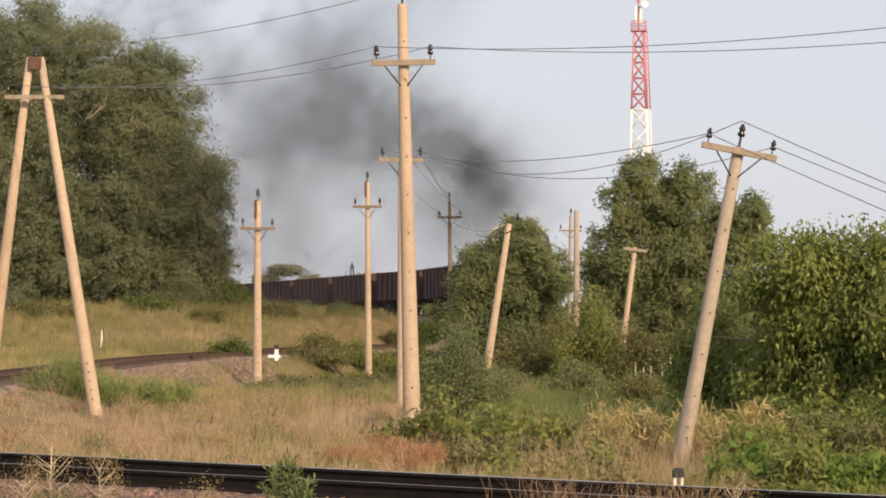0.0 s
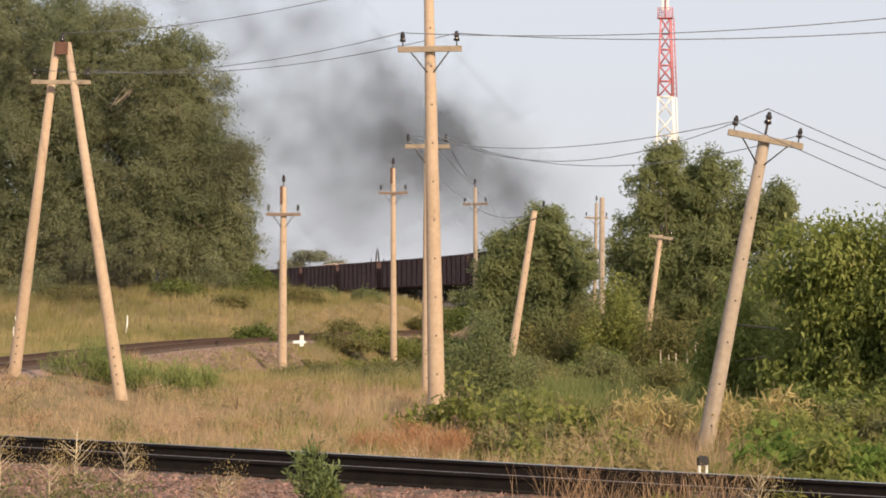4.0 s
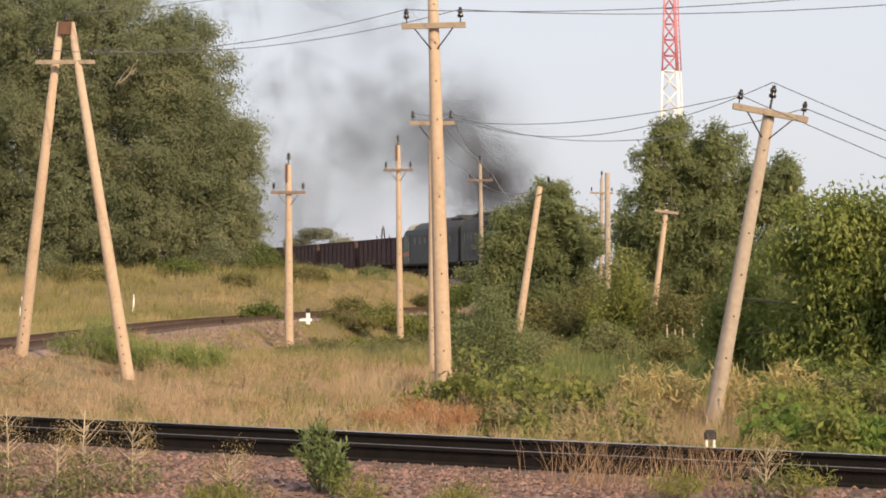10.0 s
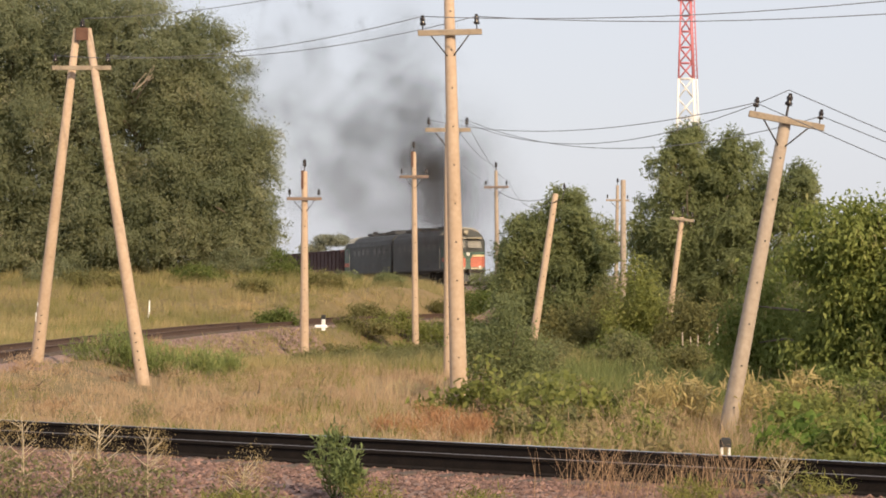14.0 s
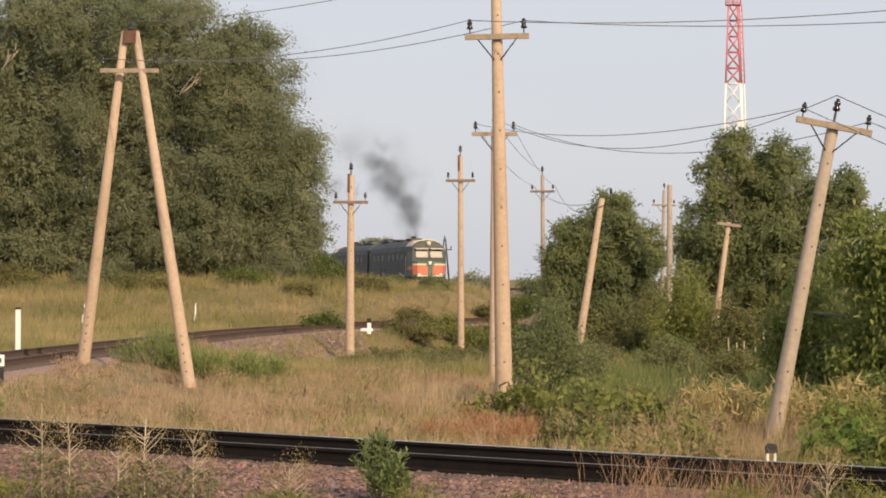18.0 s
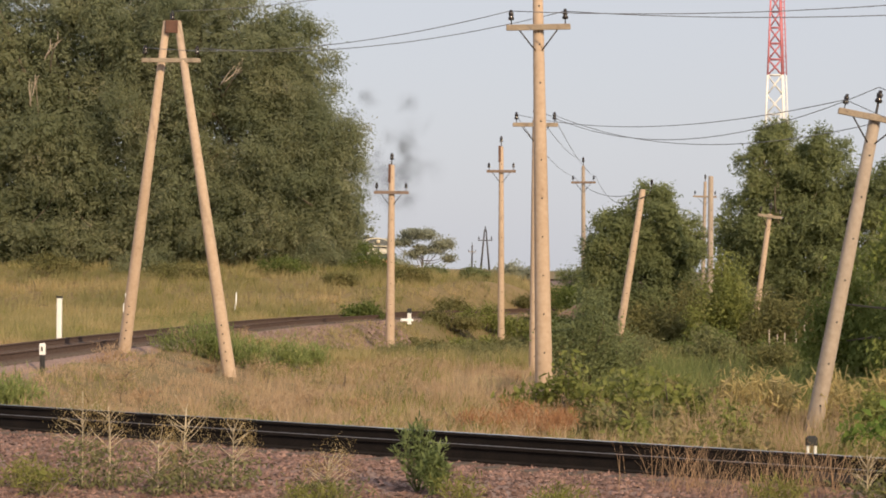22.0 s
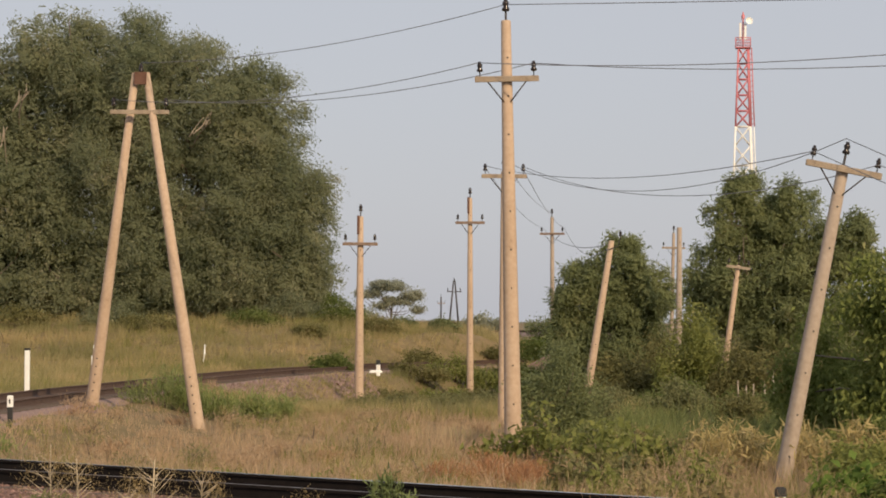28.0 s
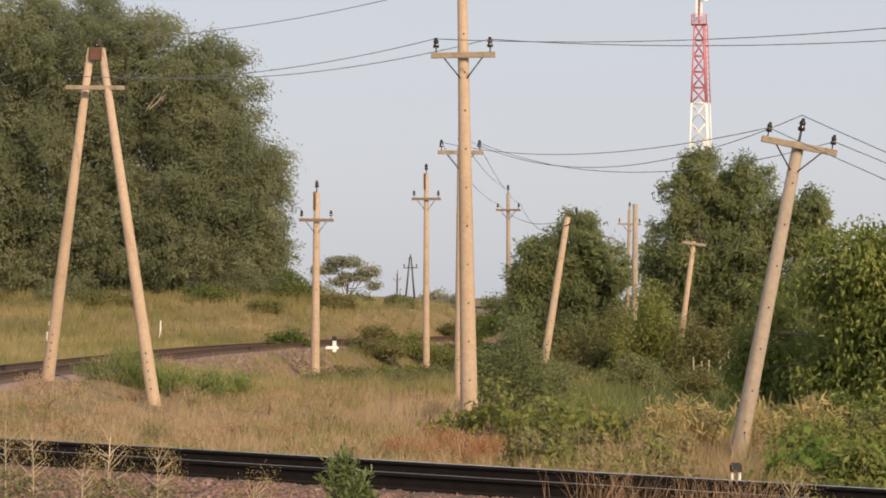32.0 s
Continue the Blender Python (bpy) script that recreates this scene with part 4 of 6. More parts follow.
def loco_section(name, label):
    """One section of a twin diesel locomotive; the cab end points along +y."""
    ob = thing(name, pose(0, 0, 0), label, "locomotive", "twin diesel locomotive")
    body = Shape()
    n = len(BODY_OUT)
    # the cab end leans back above the window sill
    rings = []
    for y, k in ((-8.3, 0), (-8.1, 0), (5.9, 0), (7.3, 1), (8.0, 2)):
        ring = []
        for x, z in BODY_OUT:
            drop = 0.10 * k * max(0.0, (z - 3.4)) / 1.2
            yy = y - (0.45 * max(0.0, z - 2.75) / 1.9 if k == 2 else 0)
            ring.append((x * (0.985 if k == 2 else 1), yy, z - drop))
        rings.append(ring)
    vs = [p for r in rings for p in r]
    fs = [tuple(range(n)), tuple(reversed(range((len(rings) - 1) * n, len(rings) * n)))]
    for i in range(len(rings) - 1):
        fs += [(i * n + (k + 1) % n, i * n + k, (i + 1) * n + k, (i + 1) * n + (k + 1) % n) for k in range(n)]
    body.add(vs, fs)
    bd = part("body", body, LOCO_GREEN, ob, "sooty dark green body shell")
    # nose below the windscreen
    nose = Shape().add([(-1.5, 7.95, 1.15), (1.5, 7.95, 1.15), (1.5, 7.95, 2.62), (-1.5, 7.95, 2.62), (-1.2, 8.32, 1.2), (1.2, 8.32, 1.2), (1.2, 8.28, 2.55), (-1.2, 8.28, 2.55)],
                       [(4, 5, 6, 7), (0, 1, 5, 4), (1, 2, 6, 5), (2, 3, 7, 6), (3, 0, 4, 7)])
    part("nose", nose, LOCO_CAB, ob, "green painted nose")
    for sx in (-1, 1):
        p = Shape().add([(sx * 0.22, 8.335, 1.36), (sx * 1.19, 8.335, 1.36), (sx * 1.19, 8.31, 2.2), (sx * 0.42, 8.31, 2.2), (sx * 0.22, 8.325, 2.05)], [(0, 1, 2, 3, 4) if sx > 0 else (4, 3, 2, 1, 0)])
        p.add([(sx * 1.205, 8.33, 1.36), (sx * 1.508, 7.97, 1.36), (sx * 1.508, 7.97, 2.2), (sx * 1.205, 8.31, 2.2)], [(0, 1, 2, 3) if sx > 0 else (3, 2, 1, 0)])
        part("red_panel", p, LOCO_RED, ob, "orange-red nose panel")
        band = Shape().box((sx * 0.80, 8.32, 2.29), (0.86, 0.03, 0.15), None, 0.01)
        band.box((sx * 1.36, 8.14, 2.29), (0.48, 0.03, 0.15), Matrix.Rotation(radians(-50 * sx), 3, "Z"), 0.01)
        part("yellow_band", band, LOCO_YELLOW, ob, "yellow stripe")
        part("white_band", Shape().box((sx * 0.72, 8.345, 1.26), (0.96, 0.03, 0.12), None, 0.01), LOCO_CREAM, ob, "cream lower stripe")
        w = Shape().add([(sx * 0.12, 7.93, 2.92), (sx * 1.25, 7.93, 2.92), (sx * 1.2, 7.73, 3.62), (sx * 0.12, 7.73, 3.62)], [(0, 1, 2, 3) if sx > 0 else (3, 2, 1, 0)])
        w.v = [(a, b + 0.06, c) for a, b, c in w.v]
        part("windscreen", w, GLASS_DARK, ob, "dark windscreen pane")
        visor = Shape().box((sx * 0.68, 8.0, 3.72), (1.2, 0.34, 0.05), Matrix.Rotation(radians(-14), 3, "X"), 0.01)
        part("sun_visor", visor, LOCO_CREAM, ob, "cream sun visor above the windscreen")
        part("buffer_lamp", Shape().lathe([(0.0, 0.04), (0.09, 0.04), (0.11, 0.0), (0.11, -0.08)], 12).moved(pose(sx * 1.0, 8.33, 1.38, -90, 0, 0)), WHITE, ob)
        # side pieces: cab window and door, engine room windows, louvres
        part("cab_side", Shape().box((sx * 1.553, 7.0, 2.35), (0.012, 1.9, 2.3)), LOCO_CAB, ob, "green cab side")
        part("cab_window", Shape().box((sx * 1.56, 6.95, 3.05), (0.02, 0.85, 0.62), None, 0.005), GLASS_DARK, ob)
        part("side_stripe", Shape().box((sx * 1.564, 7.1, 1.97), (0.012, 1.75, 0.34)), LOCO_RED, ob)
        for k in range(7):
            yy = 4.2 - k * 1.55 if k < 4 else -3.0 - (k - 4) * 1.55
            fr = part("engine_window", Shape().box((sx * 1.558, yy, 3.02), (0.03, 0.78, 0.62), None, 0.008), LOCO_ROOF, ob)
            part("pane", Shape().box((sx * 1.574, yy, 3.02), (0.012, 0.62, 0.46)), GLASS_DARK, fr)
        for k in range(5):
            part("louvre", Shape().box((sx * 1.56, 2.6 - k * 1.7, 1.75), (0.03, 1.1, 0.55), None, 0.01), LOCO_ROOF, ob)
        part("sill_rail", Shape().box((sx * 1.56, -0.3, 1.22), (0.06, 15.6, 0.14), None, 0.01), LOCO_ROOF, ob)
        part("handrail", Shape().tube([(sx * 1.64, 5.85, 1.3), (sx * 1.64, 5.85, 3.0)], 0.025, 6), LOCO_CREAM, ob)
    part("cab_roof", Shape().prism([(x * 1.004, z + 0.012) for x, z in BODY_OUT[2:9]], 5.2, 7.25), LOCO_CREAM, ob, "dusty cream cab roof")
    part("headlamp", Shape().lathe([(0.0, 0.05), (0.17, 0.05), (0.2, 0.0), (0.2, -0.25)], 14).moved(pose(0, 7.86, 4.22, -80, 0, 0)), LOCO_CREAM, ob, "round roof headlamp")
    part("emblem", Shape().lathe([(0.0, 0.02), (0.13, 0.02), (0.15, 0.0)], 12).moved(pose(0, 8.32, 2.42, -90, 0, 0)), WHITE, ob, "round pale nose badge")
    roof = Shape()
    roof.box((0, 2.6, 4.68), (1.1, 1.8, 0.2), None, 0.06)
    roof.box((0, -1.2, 4.66), (1.5, 2.6, 0.16), None, 0.06)
    roof.box((0, -5.4, 4.66), (1.7, 3.2, 0.2), None, 0.08)
    part("roof_hatches", roof, LOCO_ROOF, ob, "sooty roof hatches")
    part("exhaust_stack", Shape().tube([(0, 2.6, 4.7), (0, 2.6, 4.98)], [0.26, 0.22], 14), UNDER, ob, "black exhaust stack")
    part("radiator_fan", Shape().tube([(0, -5.4, 4.74), (0, -5.4, 4.86)], 0.75, 20), UNDER, ob)
    part("fuel_tank", Shape().box((0, 0, 0.78), (2.5, 3.8, 0.7), None, 0.12), UNDER, ob)
    part("buffer_beam", Shape().box((0, 8.2, 1.02), (2.9, 0.25, 0.34), None, 0.03), UNDER, ob)
    part("snow_plough", Shape().add([(-1.4, 8.2, 0.85), (1.4, 8.2, 0.85), (1.3, 8.55, 0.2), (-1.3, 8.55, 0.2), (0, 8.75, 0.2), (0, 8.4, 0.85)], [(0, 5, 4, 3), (5, 1, 2, 4), (3, 2, 1, 0)]), LOCO_ROOF, ob)
    part("coupler", Shape().box((0, 8.55, 1.04), (0.28, 0.7, 0.3), None, 0.05), DARK_STEEL, ob)
    for y in (-4.3, 4.3):
        bogie(ob, y, 3)
    part("floor_frame", Shape().box((0, 0, 1.08), (2.9, 16.2, 0.16)), UNDER, ob)
    return ob


def gondola(name, load):
    """A loaded open-top wagon with ribbed sides."""
    ob = thing(name, pose(0, 0, 0), "dark oxide-brown open wagon heaped with pale rubble" if load else "dark oxide-brown open freight wagon with ribbed steel sides", "freight wagon", "freight wagons")
    side = Shape()
    for sx in (-1.46, 1.46):
        side.box((sx, 0, 2.32), (0.06, 12.7, 2.1))
    for sy in (-6.32, 6.32):
        side.box((0, sy, 2.32), (2.9, 0.06, 2.1))
    side.box((0, 0, 1.25), (2.9, 12.7, 0.14))
    part("body", side, WAGON, ob)
    rim = Shape()
    for sx in (-1.47, 1.47):
        rim.box((sx, 0, 3.40), (0.16, 12.9, 0.12), None, 0.02)
    for sy in (-6.36, 6.36):
        rim.box((0, sy, 3.40), (2.78, 0.14, 0.12), None, 0.02)
    part("top_rim", rim, WAGON, ob)
    rib = Shape().box((0, 0, 0), (0.1, 0.14, 2.08), None, 0.02).mesh("rib", WAGON)
    for sx in (-1.53, 1.53):
        for k in range(9):
            r = part("rib", rib, WAGON, ob)
            r.matrix_local = pose(sx, -6.0 + k * 1.5, 2.3)
    heap = Shape()
    nx, ny = 8, 30
    vs = [(-1.4 + 2.8 * i / nx, -6.2 + 12.4 * j / ny, 3.05 + load * 0.75 * math.sin(math.pi * i / nx) * (0.6 + 0.4 * math.sin(j * 0.9)) * math.sin(math.pi * j / ny) ** 0.3 + rng.uniform(-0.04, 0.04)) for j in range(ny + 1) for i in range(nx + 1)]
    heap.add(vs, [(j * (nx + 1) + i, j * (nx + 1) + i + 1, (j + 1) * (nx + 1) + i + 1, (j + 1) * (nx + 1) + i) for j in range(ny) for i in range(nx)])
    part("load", heap, LOAD, ob, "heaped pale rubble load")
    part("frame", Shape().box((0, 0, 1.05), (0.6, 13.4, 0.3), None, 0.03), UNDER, ob)
    for sy in (-6.85, 6.85):
        part("coupler", Shape().box((0, sy, 1.04), (0.26, 0.5, 0.28), None, 0.04), DARK_STEEL, ob)
    for y in (-4.3, 4.3):
        bogie(ob, y, 2)
    return ob


LOCO_A = loco_section("diesel_locomotive", "dark green diesel locomotive section with red and cream nose")
LOCO_B = loco_section("diesel_locomotive", "sooty green rear locomotive section coupled back to back")
WAGONS = [gondola("gondola_wagon", load) for load in (0.25, 0.2, 0.3, 0.25, 0.9, 0.2, 0.3, 0.25, 0.2, 0.3)]


# ---- smoke ----
def puff_mesh(seed, sigma, n, flake, dense=1.0):
    """A ball of faint round flakes, each thinning out to its rim."""
    r = np.random.default_rng(seed)
    c = r.normal(0, sigma, (n * 2, 3))
    c = c[np.linalg.norm(c, axis=1) < sigma * 2.2][:n]
    n = len(c)
    a = r.normal(0, 1, (n, 3))
    a /= np.linalg.norm(a, axis=1, keepdims=True)
    b = np.cross(a, r.normal(0, 1, (n, 3)))
    b /= np.linalg.norm(b, axis=1, keepdims=True)
    s = flake * r.uniform(0.6, 1.4, (n, 1))
    ring = [c] + [c + (a * math.cos(q) + b * math.sin(q)) * s for q in np.arange(10) * math.tau / 10]
    v = np.stack(ring, axis=1).reshape(-1, 3)
    k = np.arange(n)[:, None, None] * 11
    f = k + np.array([(0, 1 + q, 1 + (q + 1) % 10) for q in range(10)])[None]
    me = quick_mesh("puff", v, f.reshape(-1, 3), SMOKE)
    col = me.attributes.new("thickness", "FLOAT", "POINT")
    w = np.zeros((n, 11), dtype=np.float32)
    w[:, 0] = 1.0
    col.data.foreach_set("value", w.ravel())
    amount = me.attributes.new("soot", "FLOAT", "POINT")
    amount.data.foreach_set("value", np.full(n * 11, dense, dtype=np.float32))
    return me


PUFFS = []


def smoke():
    kinds = {"core": [puff_mesh(k, 0.45, 4, 1.55, 0.075) for k in range(4)], "body": [puff_mesh(10 + k, 1.2, 4, 2.9, 0.075) for k in range(4)],
             "haze": [puff_mesh(20 + k, 2.0, 7, 4.4, 0.085) for k in range(4)], "curl": [puff_mesh(30 + k, 0.34, 4, 1.15, 0.15) for k in range(4)]}
    r = np.random.default_rng(3)
    # from, to, puffs in a second of each kind
    for t0, t1, rate in ((-12.0, 14.0, {"core": 11.0, "body": 6.5, "haze": 3.0}), (14.0, 15.4, {"core": 6.0, "curl": 3.0, "body": 2.6}), (15.4, 18.0, {"curl": 15.0, "body": 2.2}), (18.0, 18.9, {"curl": 14.0, "core": 6.0, "body": 2.0}), (18.9, 20.2, {"core": 7.0, "body": 3.0})):
        for kind, per in rate.items():
            for k in range(int((t1 - t0) * per)):
                ob = new("smoke_puff", kinds[kind][k % 4])
                tagged(ob, "drifting puff of dark grey diesel smoke", "smoke", "diesel smoke", "stuff")
                wave = 0.35 * math.sin(2.4 * (t0 + k / per)) if t1 < 15 else 0.0
                PUFFS.append((ob, t0 + k / per + wave + r.uniform(0, 0.2), Vector(r.normal(0, 1, 3)), r.uniform(0, 360), kind))


smoke()


# ---- trees ----
tree("elm_tree", -15.0, 131, 1.2, [(2.2, 0, 7, 4.0, 4, 5.2), (-1.4, 0, 11.3, 4.8, 4.5, 4.7), (3.2, 0, 3.4, 3.3, 3.5, 3.4), (-5.0, 0.5, 7, 4.5, 4.5, 6.2), (0, -1.5, 2.4, 5, 3, 2.6), (-4, -1, 2.5, 4, 3, 2.6), (1.7, 0, 10.4, 3.3, 3.4, 3.6), (-4.2, 0, 13.4, 3.2, 3.5, 3.4), (-4.3, 0.3, 9.6, 3.2, 3, 3.6), (4.2, -0.5, 2.6, 2.2, 2.4, 2.8), (3.7, 0, 5.6, 2.5, 3, 3.6), (3.5, -0.5, 2.0, 2.7, 2.5, 2.2), (-3, -1.5, 4.8, 4, 3, 3.2), (1, -2, 5.5, 3.6, 2.5, 3)],
     400000, (0.15, 0.062), L_WILLOW, "large spreading elm with dense green crown, paled for haze", 0.45, "line-side elms", 26, 16, inner=11000, spread=0.5, strand=0.95, lobes=22, lobe=0.28, core=0.9)
def dead_branch(x, y, z, dx, dz):
    """A bare pale bough that shows at the crown's face."""
    ob = thing("dead_branch", pose(x, y, z), "bare pale dead bough showing in the elm crown", "branch", "dead boughs")
    for k in range(6):
        sh = Shape()
        limb(sh, (0, 2.5, -0.3) if k == 0 else (dx * 0.15 * k, 0, dz * 0.15 * k), (dx, 0, dz) if k == 0 else (dx * (0.4 + 0.12 * k) + rng.uniform(-0.3, 0.3), rng.uniform(-0.3, 0.3), dz * (0.5 + 0.1 * k) + rng.uniform(0, 0.6)), 0.06 if k == 0 else 0.035, 0.012, 0.1, 6, 4)
        part("twig", sh, DEAD_WOOD, ob)


dead_branch(-16.4, 127.2, 10.7, 1.3, 0.9)
dead_branch(-25.6, 128.3, 12.0, 0.9, 1.2)
dead_branch(-26.2, 128.3, 9.5, 0.3, 1.8)
tree("elm_tree", -25.0, 133, 1.2, [(0, 0, 8, 6, 5, 7.0), (3.5, 0, 12, 4, 4, 4.6), (-3.5, 0, 11, 4.5, 4, 4.4), (0, -1, 2.6, 6, 3, 2.6), (-4.5, -1, 3.2, 4.5, 3, 3.2), (0, -2, 1.2, 7, 2.5, 1.8), (5, -2, 1.2, 6, 2.5, 1.8), (4, -1, 3, 4, 3, 3), (-1, -1.5, 6, 6, 3, 5), (-5.5, 0, 13.0, 4, 4, 3.4), (0.5, 0, 14.2, 3.4, 3, 3.0)],
     240000, (0.17, 0.075), L_WILLOW, "tall elm grown together with its neighbour", 0.45, "line-side elms", 22, 16, inner=11000, spread=0.5, strand=1.0, lobes=20, lobe=0.29, core=0.9)
tree("elm_tree", -36.0, 137, 1.2, [(0, 0, 8, 6, 5, 7.5), (-1, 0, 13, 4, 4, 5), (-6, 0, 7, 5, 4, 6), (0, -1, 2, 6, 3, 3), (6, -1, 2.5, 5, 3, 3), (5, 0, 8, 4, 3, 5)],
     26000, (0.34, 0.17), L_WILLOW, "far elm at the end of the row", 0.45, "line-side elms", 16, 14, 0.45, inner=11000, spread=0.3)
tree("mulberry_tree", 4.3, 103, -1.5, [(0.35, 0, 5.2, 1.6, 1.4, 1.6), (-1.1, 0, 4.1, 1.4, 1.3, 1.8), (1.4, 0, 4.0, 1.4, 1.4, 1.7), (0, -0.4, 2.4, 2.4, 1.3, 1.8), (-1.5, 0, 2.4, 1.0, 1.0, 1.4)],
     78000, (0.17, 0.055), L_THICKET, "round leafy mulberry tree in a thicket", 0.16, "thicket trees", 14, 12, spread=0.6, strand=0.6, droop=0.3, lobes=20, lobe=0.33)
tree("mulberry_tree", 11.4, 112, -0.2, [(-1.2, 0, 6.6, 1.5, 1.5, 2.0), (1.2, 0, 6.2, 1.9, 1.8, 2.1), (3.3, 0, 4.9, 1.9, 1.8, 2.0), (0.2, 0, 3.8, 3.2, 2.4, 2.6), (-2.2, 0, 3.4, 1.5, 1.5, 2.3), (1.6, -0.8, 1.8, 3.6, 2, 2.0)],
     130000, (0.18, 0.062), L_THICKET, "tall dense mulberry tree above the thicket", 0.25, "thicket trees", 18, 12, spread=0.6, strand=0.65, droop=0.3, lobes=20, lobe=0.33)
tree("walnut_bush", 8.6, 55.5, -1.35, [(0.1, 0.3, 3.5, 1.4, 1.3, 1.45), (-1.2, 3.6, 1.5, 1.2, 1.1, 1.9), (0.35, -0.6, 1.7, 0.95, 0.9, 1.3), (1.6, -0.8, 1.3, 1.2, 0.9, 1.3), (1.4, -0.2, 3.2, 1.5, 1.4, 1.6), (0.9, 1.2, 1.3, 1.7, 1.2, 1.5), (-0.3, 0.4, 0.9, 1.0, 0.9, 1.1)],
     58000, (0.15, 0.062), L_WALNUT, "dense broad-leaved walnut bush with dark hollows", 0.12, "thicket bushes", 14, 12, 0.19, 0.25, 0.9, category="bush", lobes=26, core=0.76, lobe=0.29)
tree("walnut_bush", 12.0, 54.0, -1.35, [(0, 0, 3.0, 2.0, 1.5, 1.9), (1.2, 0, 1.6, 2.4, 1.5, 1.8), (-1.3, 0.2, 1.6, 1.2, 1.2, 1.4), (0.2, -1.3, 1.3, 1.6, 0.9, 1.3), (-1.4, -1.0, 2.6, 0.9, 0.8, 0.9)],
     42000, (0.15, 0.062), L_WALNUT, "dense broad-leaved walnut bush beside another", 0.12, "thicket bushes", 12, 12, 0.19, 0.25, 0.9, category="bush", lobes=26, core=0.76, lobe=0.29)


def shrub(x, y, blobs, count, leaf, mat, label, name="shrub", sink=0.0, group="shrubs", droop=0.2, reach=0.14):
    """A shrub: a few stems and a leafy crown; blobs from its foot."""
    z = gz(x, y) - sink
    ob = thing(name, pose(x, y, z), label, "shrub", group)
    for b in blobs:
        for k in range(2):
            st = Shape()
            limb(st, (b[0] * 0.3 + rng.uniform(-0.1, 0.1), b[1] * 0.3, -0.1), (b[0] + rng.uniform(-0.6, 0.6) * b[3], b[1], b[2] + rng.uniform(0, 0.7) * b[5]), 0.03, 0.008, 0.1, 5, 3)
            part("stem", st, BARK, ob)
    part("foliage", crown_mesh("foliage", clumps(blobs, 7, 0.42), count, leaf[0], leaf[1], mat, 8, reach, 0.35, droop, 0.02), mat, ob)
    return ob


# thicket between the poles
for x, y, w, h, mat, n, lab in (
        (4.4, 94, 1.6, 2.6, L_SAGE, 9000, "olive-grey twiggy shrub in the thicket"), (6.0, 96, 1.8, 3.0, L_SAGE, 11000, "tall olive-brown shrub in the thicket"),
        (7.6, 98, 1.7, 2.7, L_THICKET, 10000, "leafy green shrub below the trees"), (2.3, 106, 1.2, 2.2, L_THICKET, 6000, "leafy green shrub behind a pole"),
        (3.6, 108, 1.8, 2.4, L_THICKET, 8000, "leafy green shrub behind a pole"), (9.8, 94, 1.9, 2.6, L_SAGE, 9000, "olive shrub with dry twigs"),
        (7.2, 108, 2.0, 3.6, L_THICKET, 10000, "tall leafy green thicket shrub"), (12.4, 88, 2.2, 3.0, L_SAGE, 9000, "olive shrub with dry twigs"),
        (11.0, 124, 2.4, 4.4, L_THICKET, 12000, "tall leafy green thicket shrub"), (15.5, 98, 2.6, 4.0, L_THICKET, 11000, "dense dark green thicket shrub"),
        (6.7, 91, 1.3, 4.3, L_BRIGHT, 9000, "fresh green young tree in the thicket"), (8.3, 90, 1.2, 3.0, L_SAGE, 7000, "olive-grey twiggy shrub in the thicket"), (18.5, 84, 2.6, 4.2, L_THICKET, 10000, "dense dark green thicket shrub")):
    shrub(x, y, [(0, 0, h * 0.5, w * 0.8, w * 0.7, h * 0.5), (-w * 0.5, -0.3, h * 0.32, w * 0.6, w * 0.5, h * 0.34), (w * 0.5, -0.2, h * 0.36, w * 0.6, w * 0.5, h * 0.38)],
          n, (0.15, 0.05), mat, lab, group="thicket shrubs", reach=0.2)
for k in range(9):
    x, y = 7.4 + 0.26 * k + rng.uniform(-0.1, 0.1), 80 + rng.uniform(-1.5, 1.5)
    solid("fence_stake", Shape().tube([(0, 0, -0.2), (rng.uniform(-0.04, 0.04), 0, rng.uniform(0.9, 1.5))], [0.03, 0.022], 6), DEAD_WOOD, "thin pale wooden fence stake in the weeds", "stake", "fence stakes", m=pose(x, y, gz(x, y)))
for x, y, h in ((0.6, 47.5, 1.25), (0.95, 47.0, 0.8), (1.45, 46.0, 0.9), (1.9, 45.6, 1.0), (2.25, 45.0, 1.05), (2.7, 45.2, 0.8), (1.7, 44.4, 0.8), (0.42, 47.8, 0.9), (0.05, 47.9, 0.75), (-0.4, 48.2, 0.5)):
    shrub(x, y, [(0, 0, h * 0.62, 0.30, 0.25, h * 0.42)], 150, (0.15, 0.075), L_BRIGHT, "poplar sprout with broad yellow-green leaves by the pole", name="sapling", group="poplar sprouts", reach=0.13)
for k in range(34):
    x, y = rng.uniform(2.2, 11.0), rng.uniform(64, 91)
    h, w = rng.uniform(0.5, 1.5), rng.uniform(0.4, 0.9)
    mat, lab = ((L_DEEP, "low green shrub at the thicket edge"), (L_SAGE, "low olive shrub at the thicket edge"), (L_GREY, "low grey-green shrub at the thicket edge"))[k % 3]
    shrub(x, y, [(0, 0, h * 0.45, w, w * 0.7, h * 0.5)], 1500, (0.11, 0.05), mat, lab, group="thicket edge shrubs", reach=0.12)
shrub(1.1, 57, [(0, 0, 1.4, 0.75, 0.7, 1.05), (0.6, 0, 0.9, 0.55, 0.6, 0.85), (-0.5, 0, 0.9, 0.45, 0.5, 0.85), (0.1, -0.4, 0.5, 0.8, 0.5, 0.5)], 9500, (0.085, 0.036), L_THICKET, "dark green small-leaved bush by the tall pole")
shrub(2.3, 62, [(0, 0, 0.6, 0.6, 0.6, 0.65)], 2500, (0.08, 0.035), L_GREY, "grey-green willow-leaved bush behind a pole")
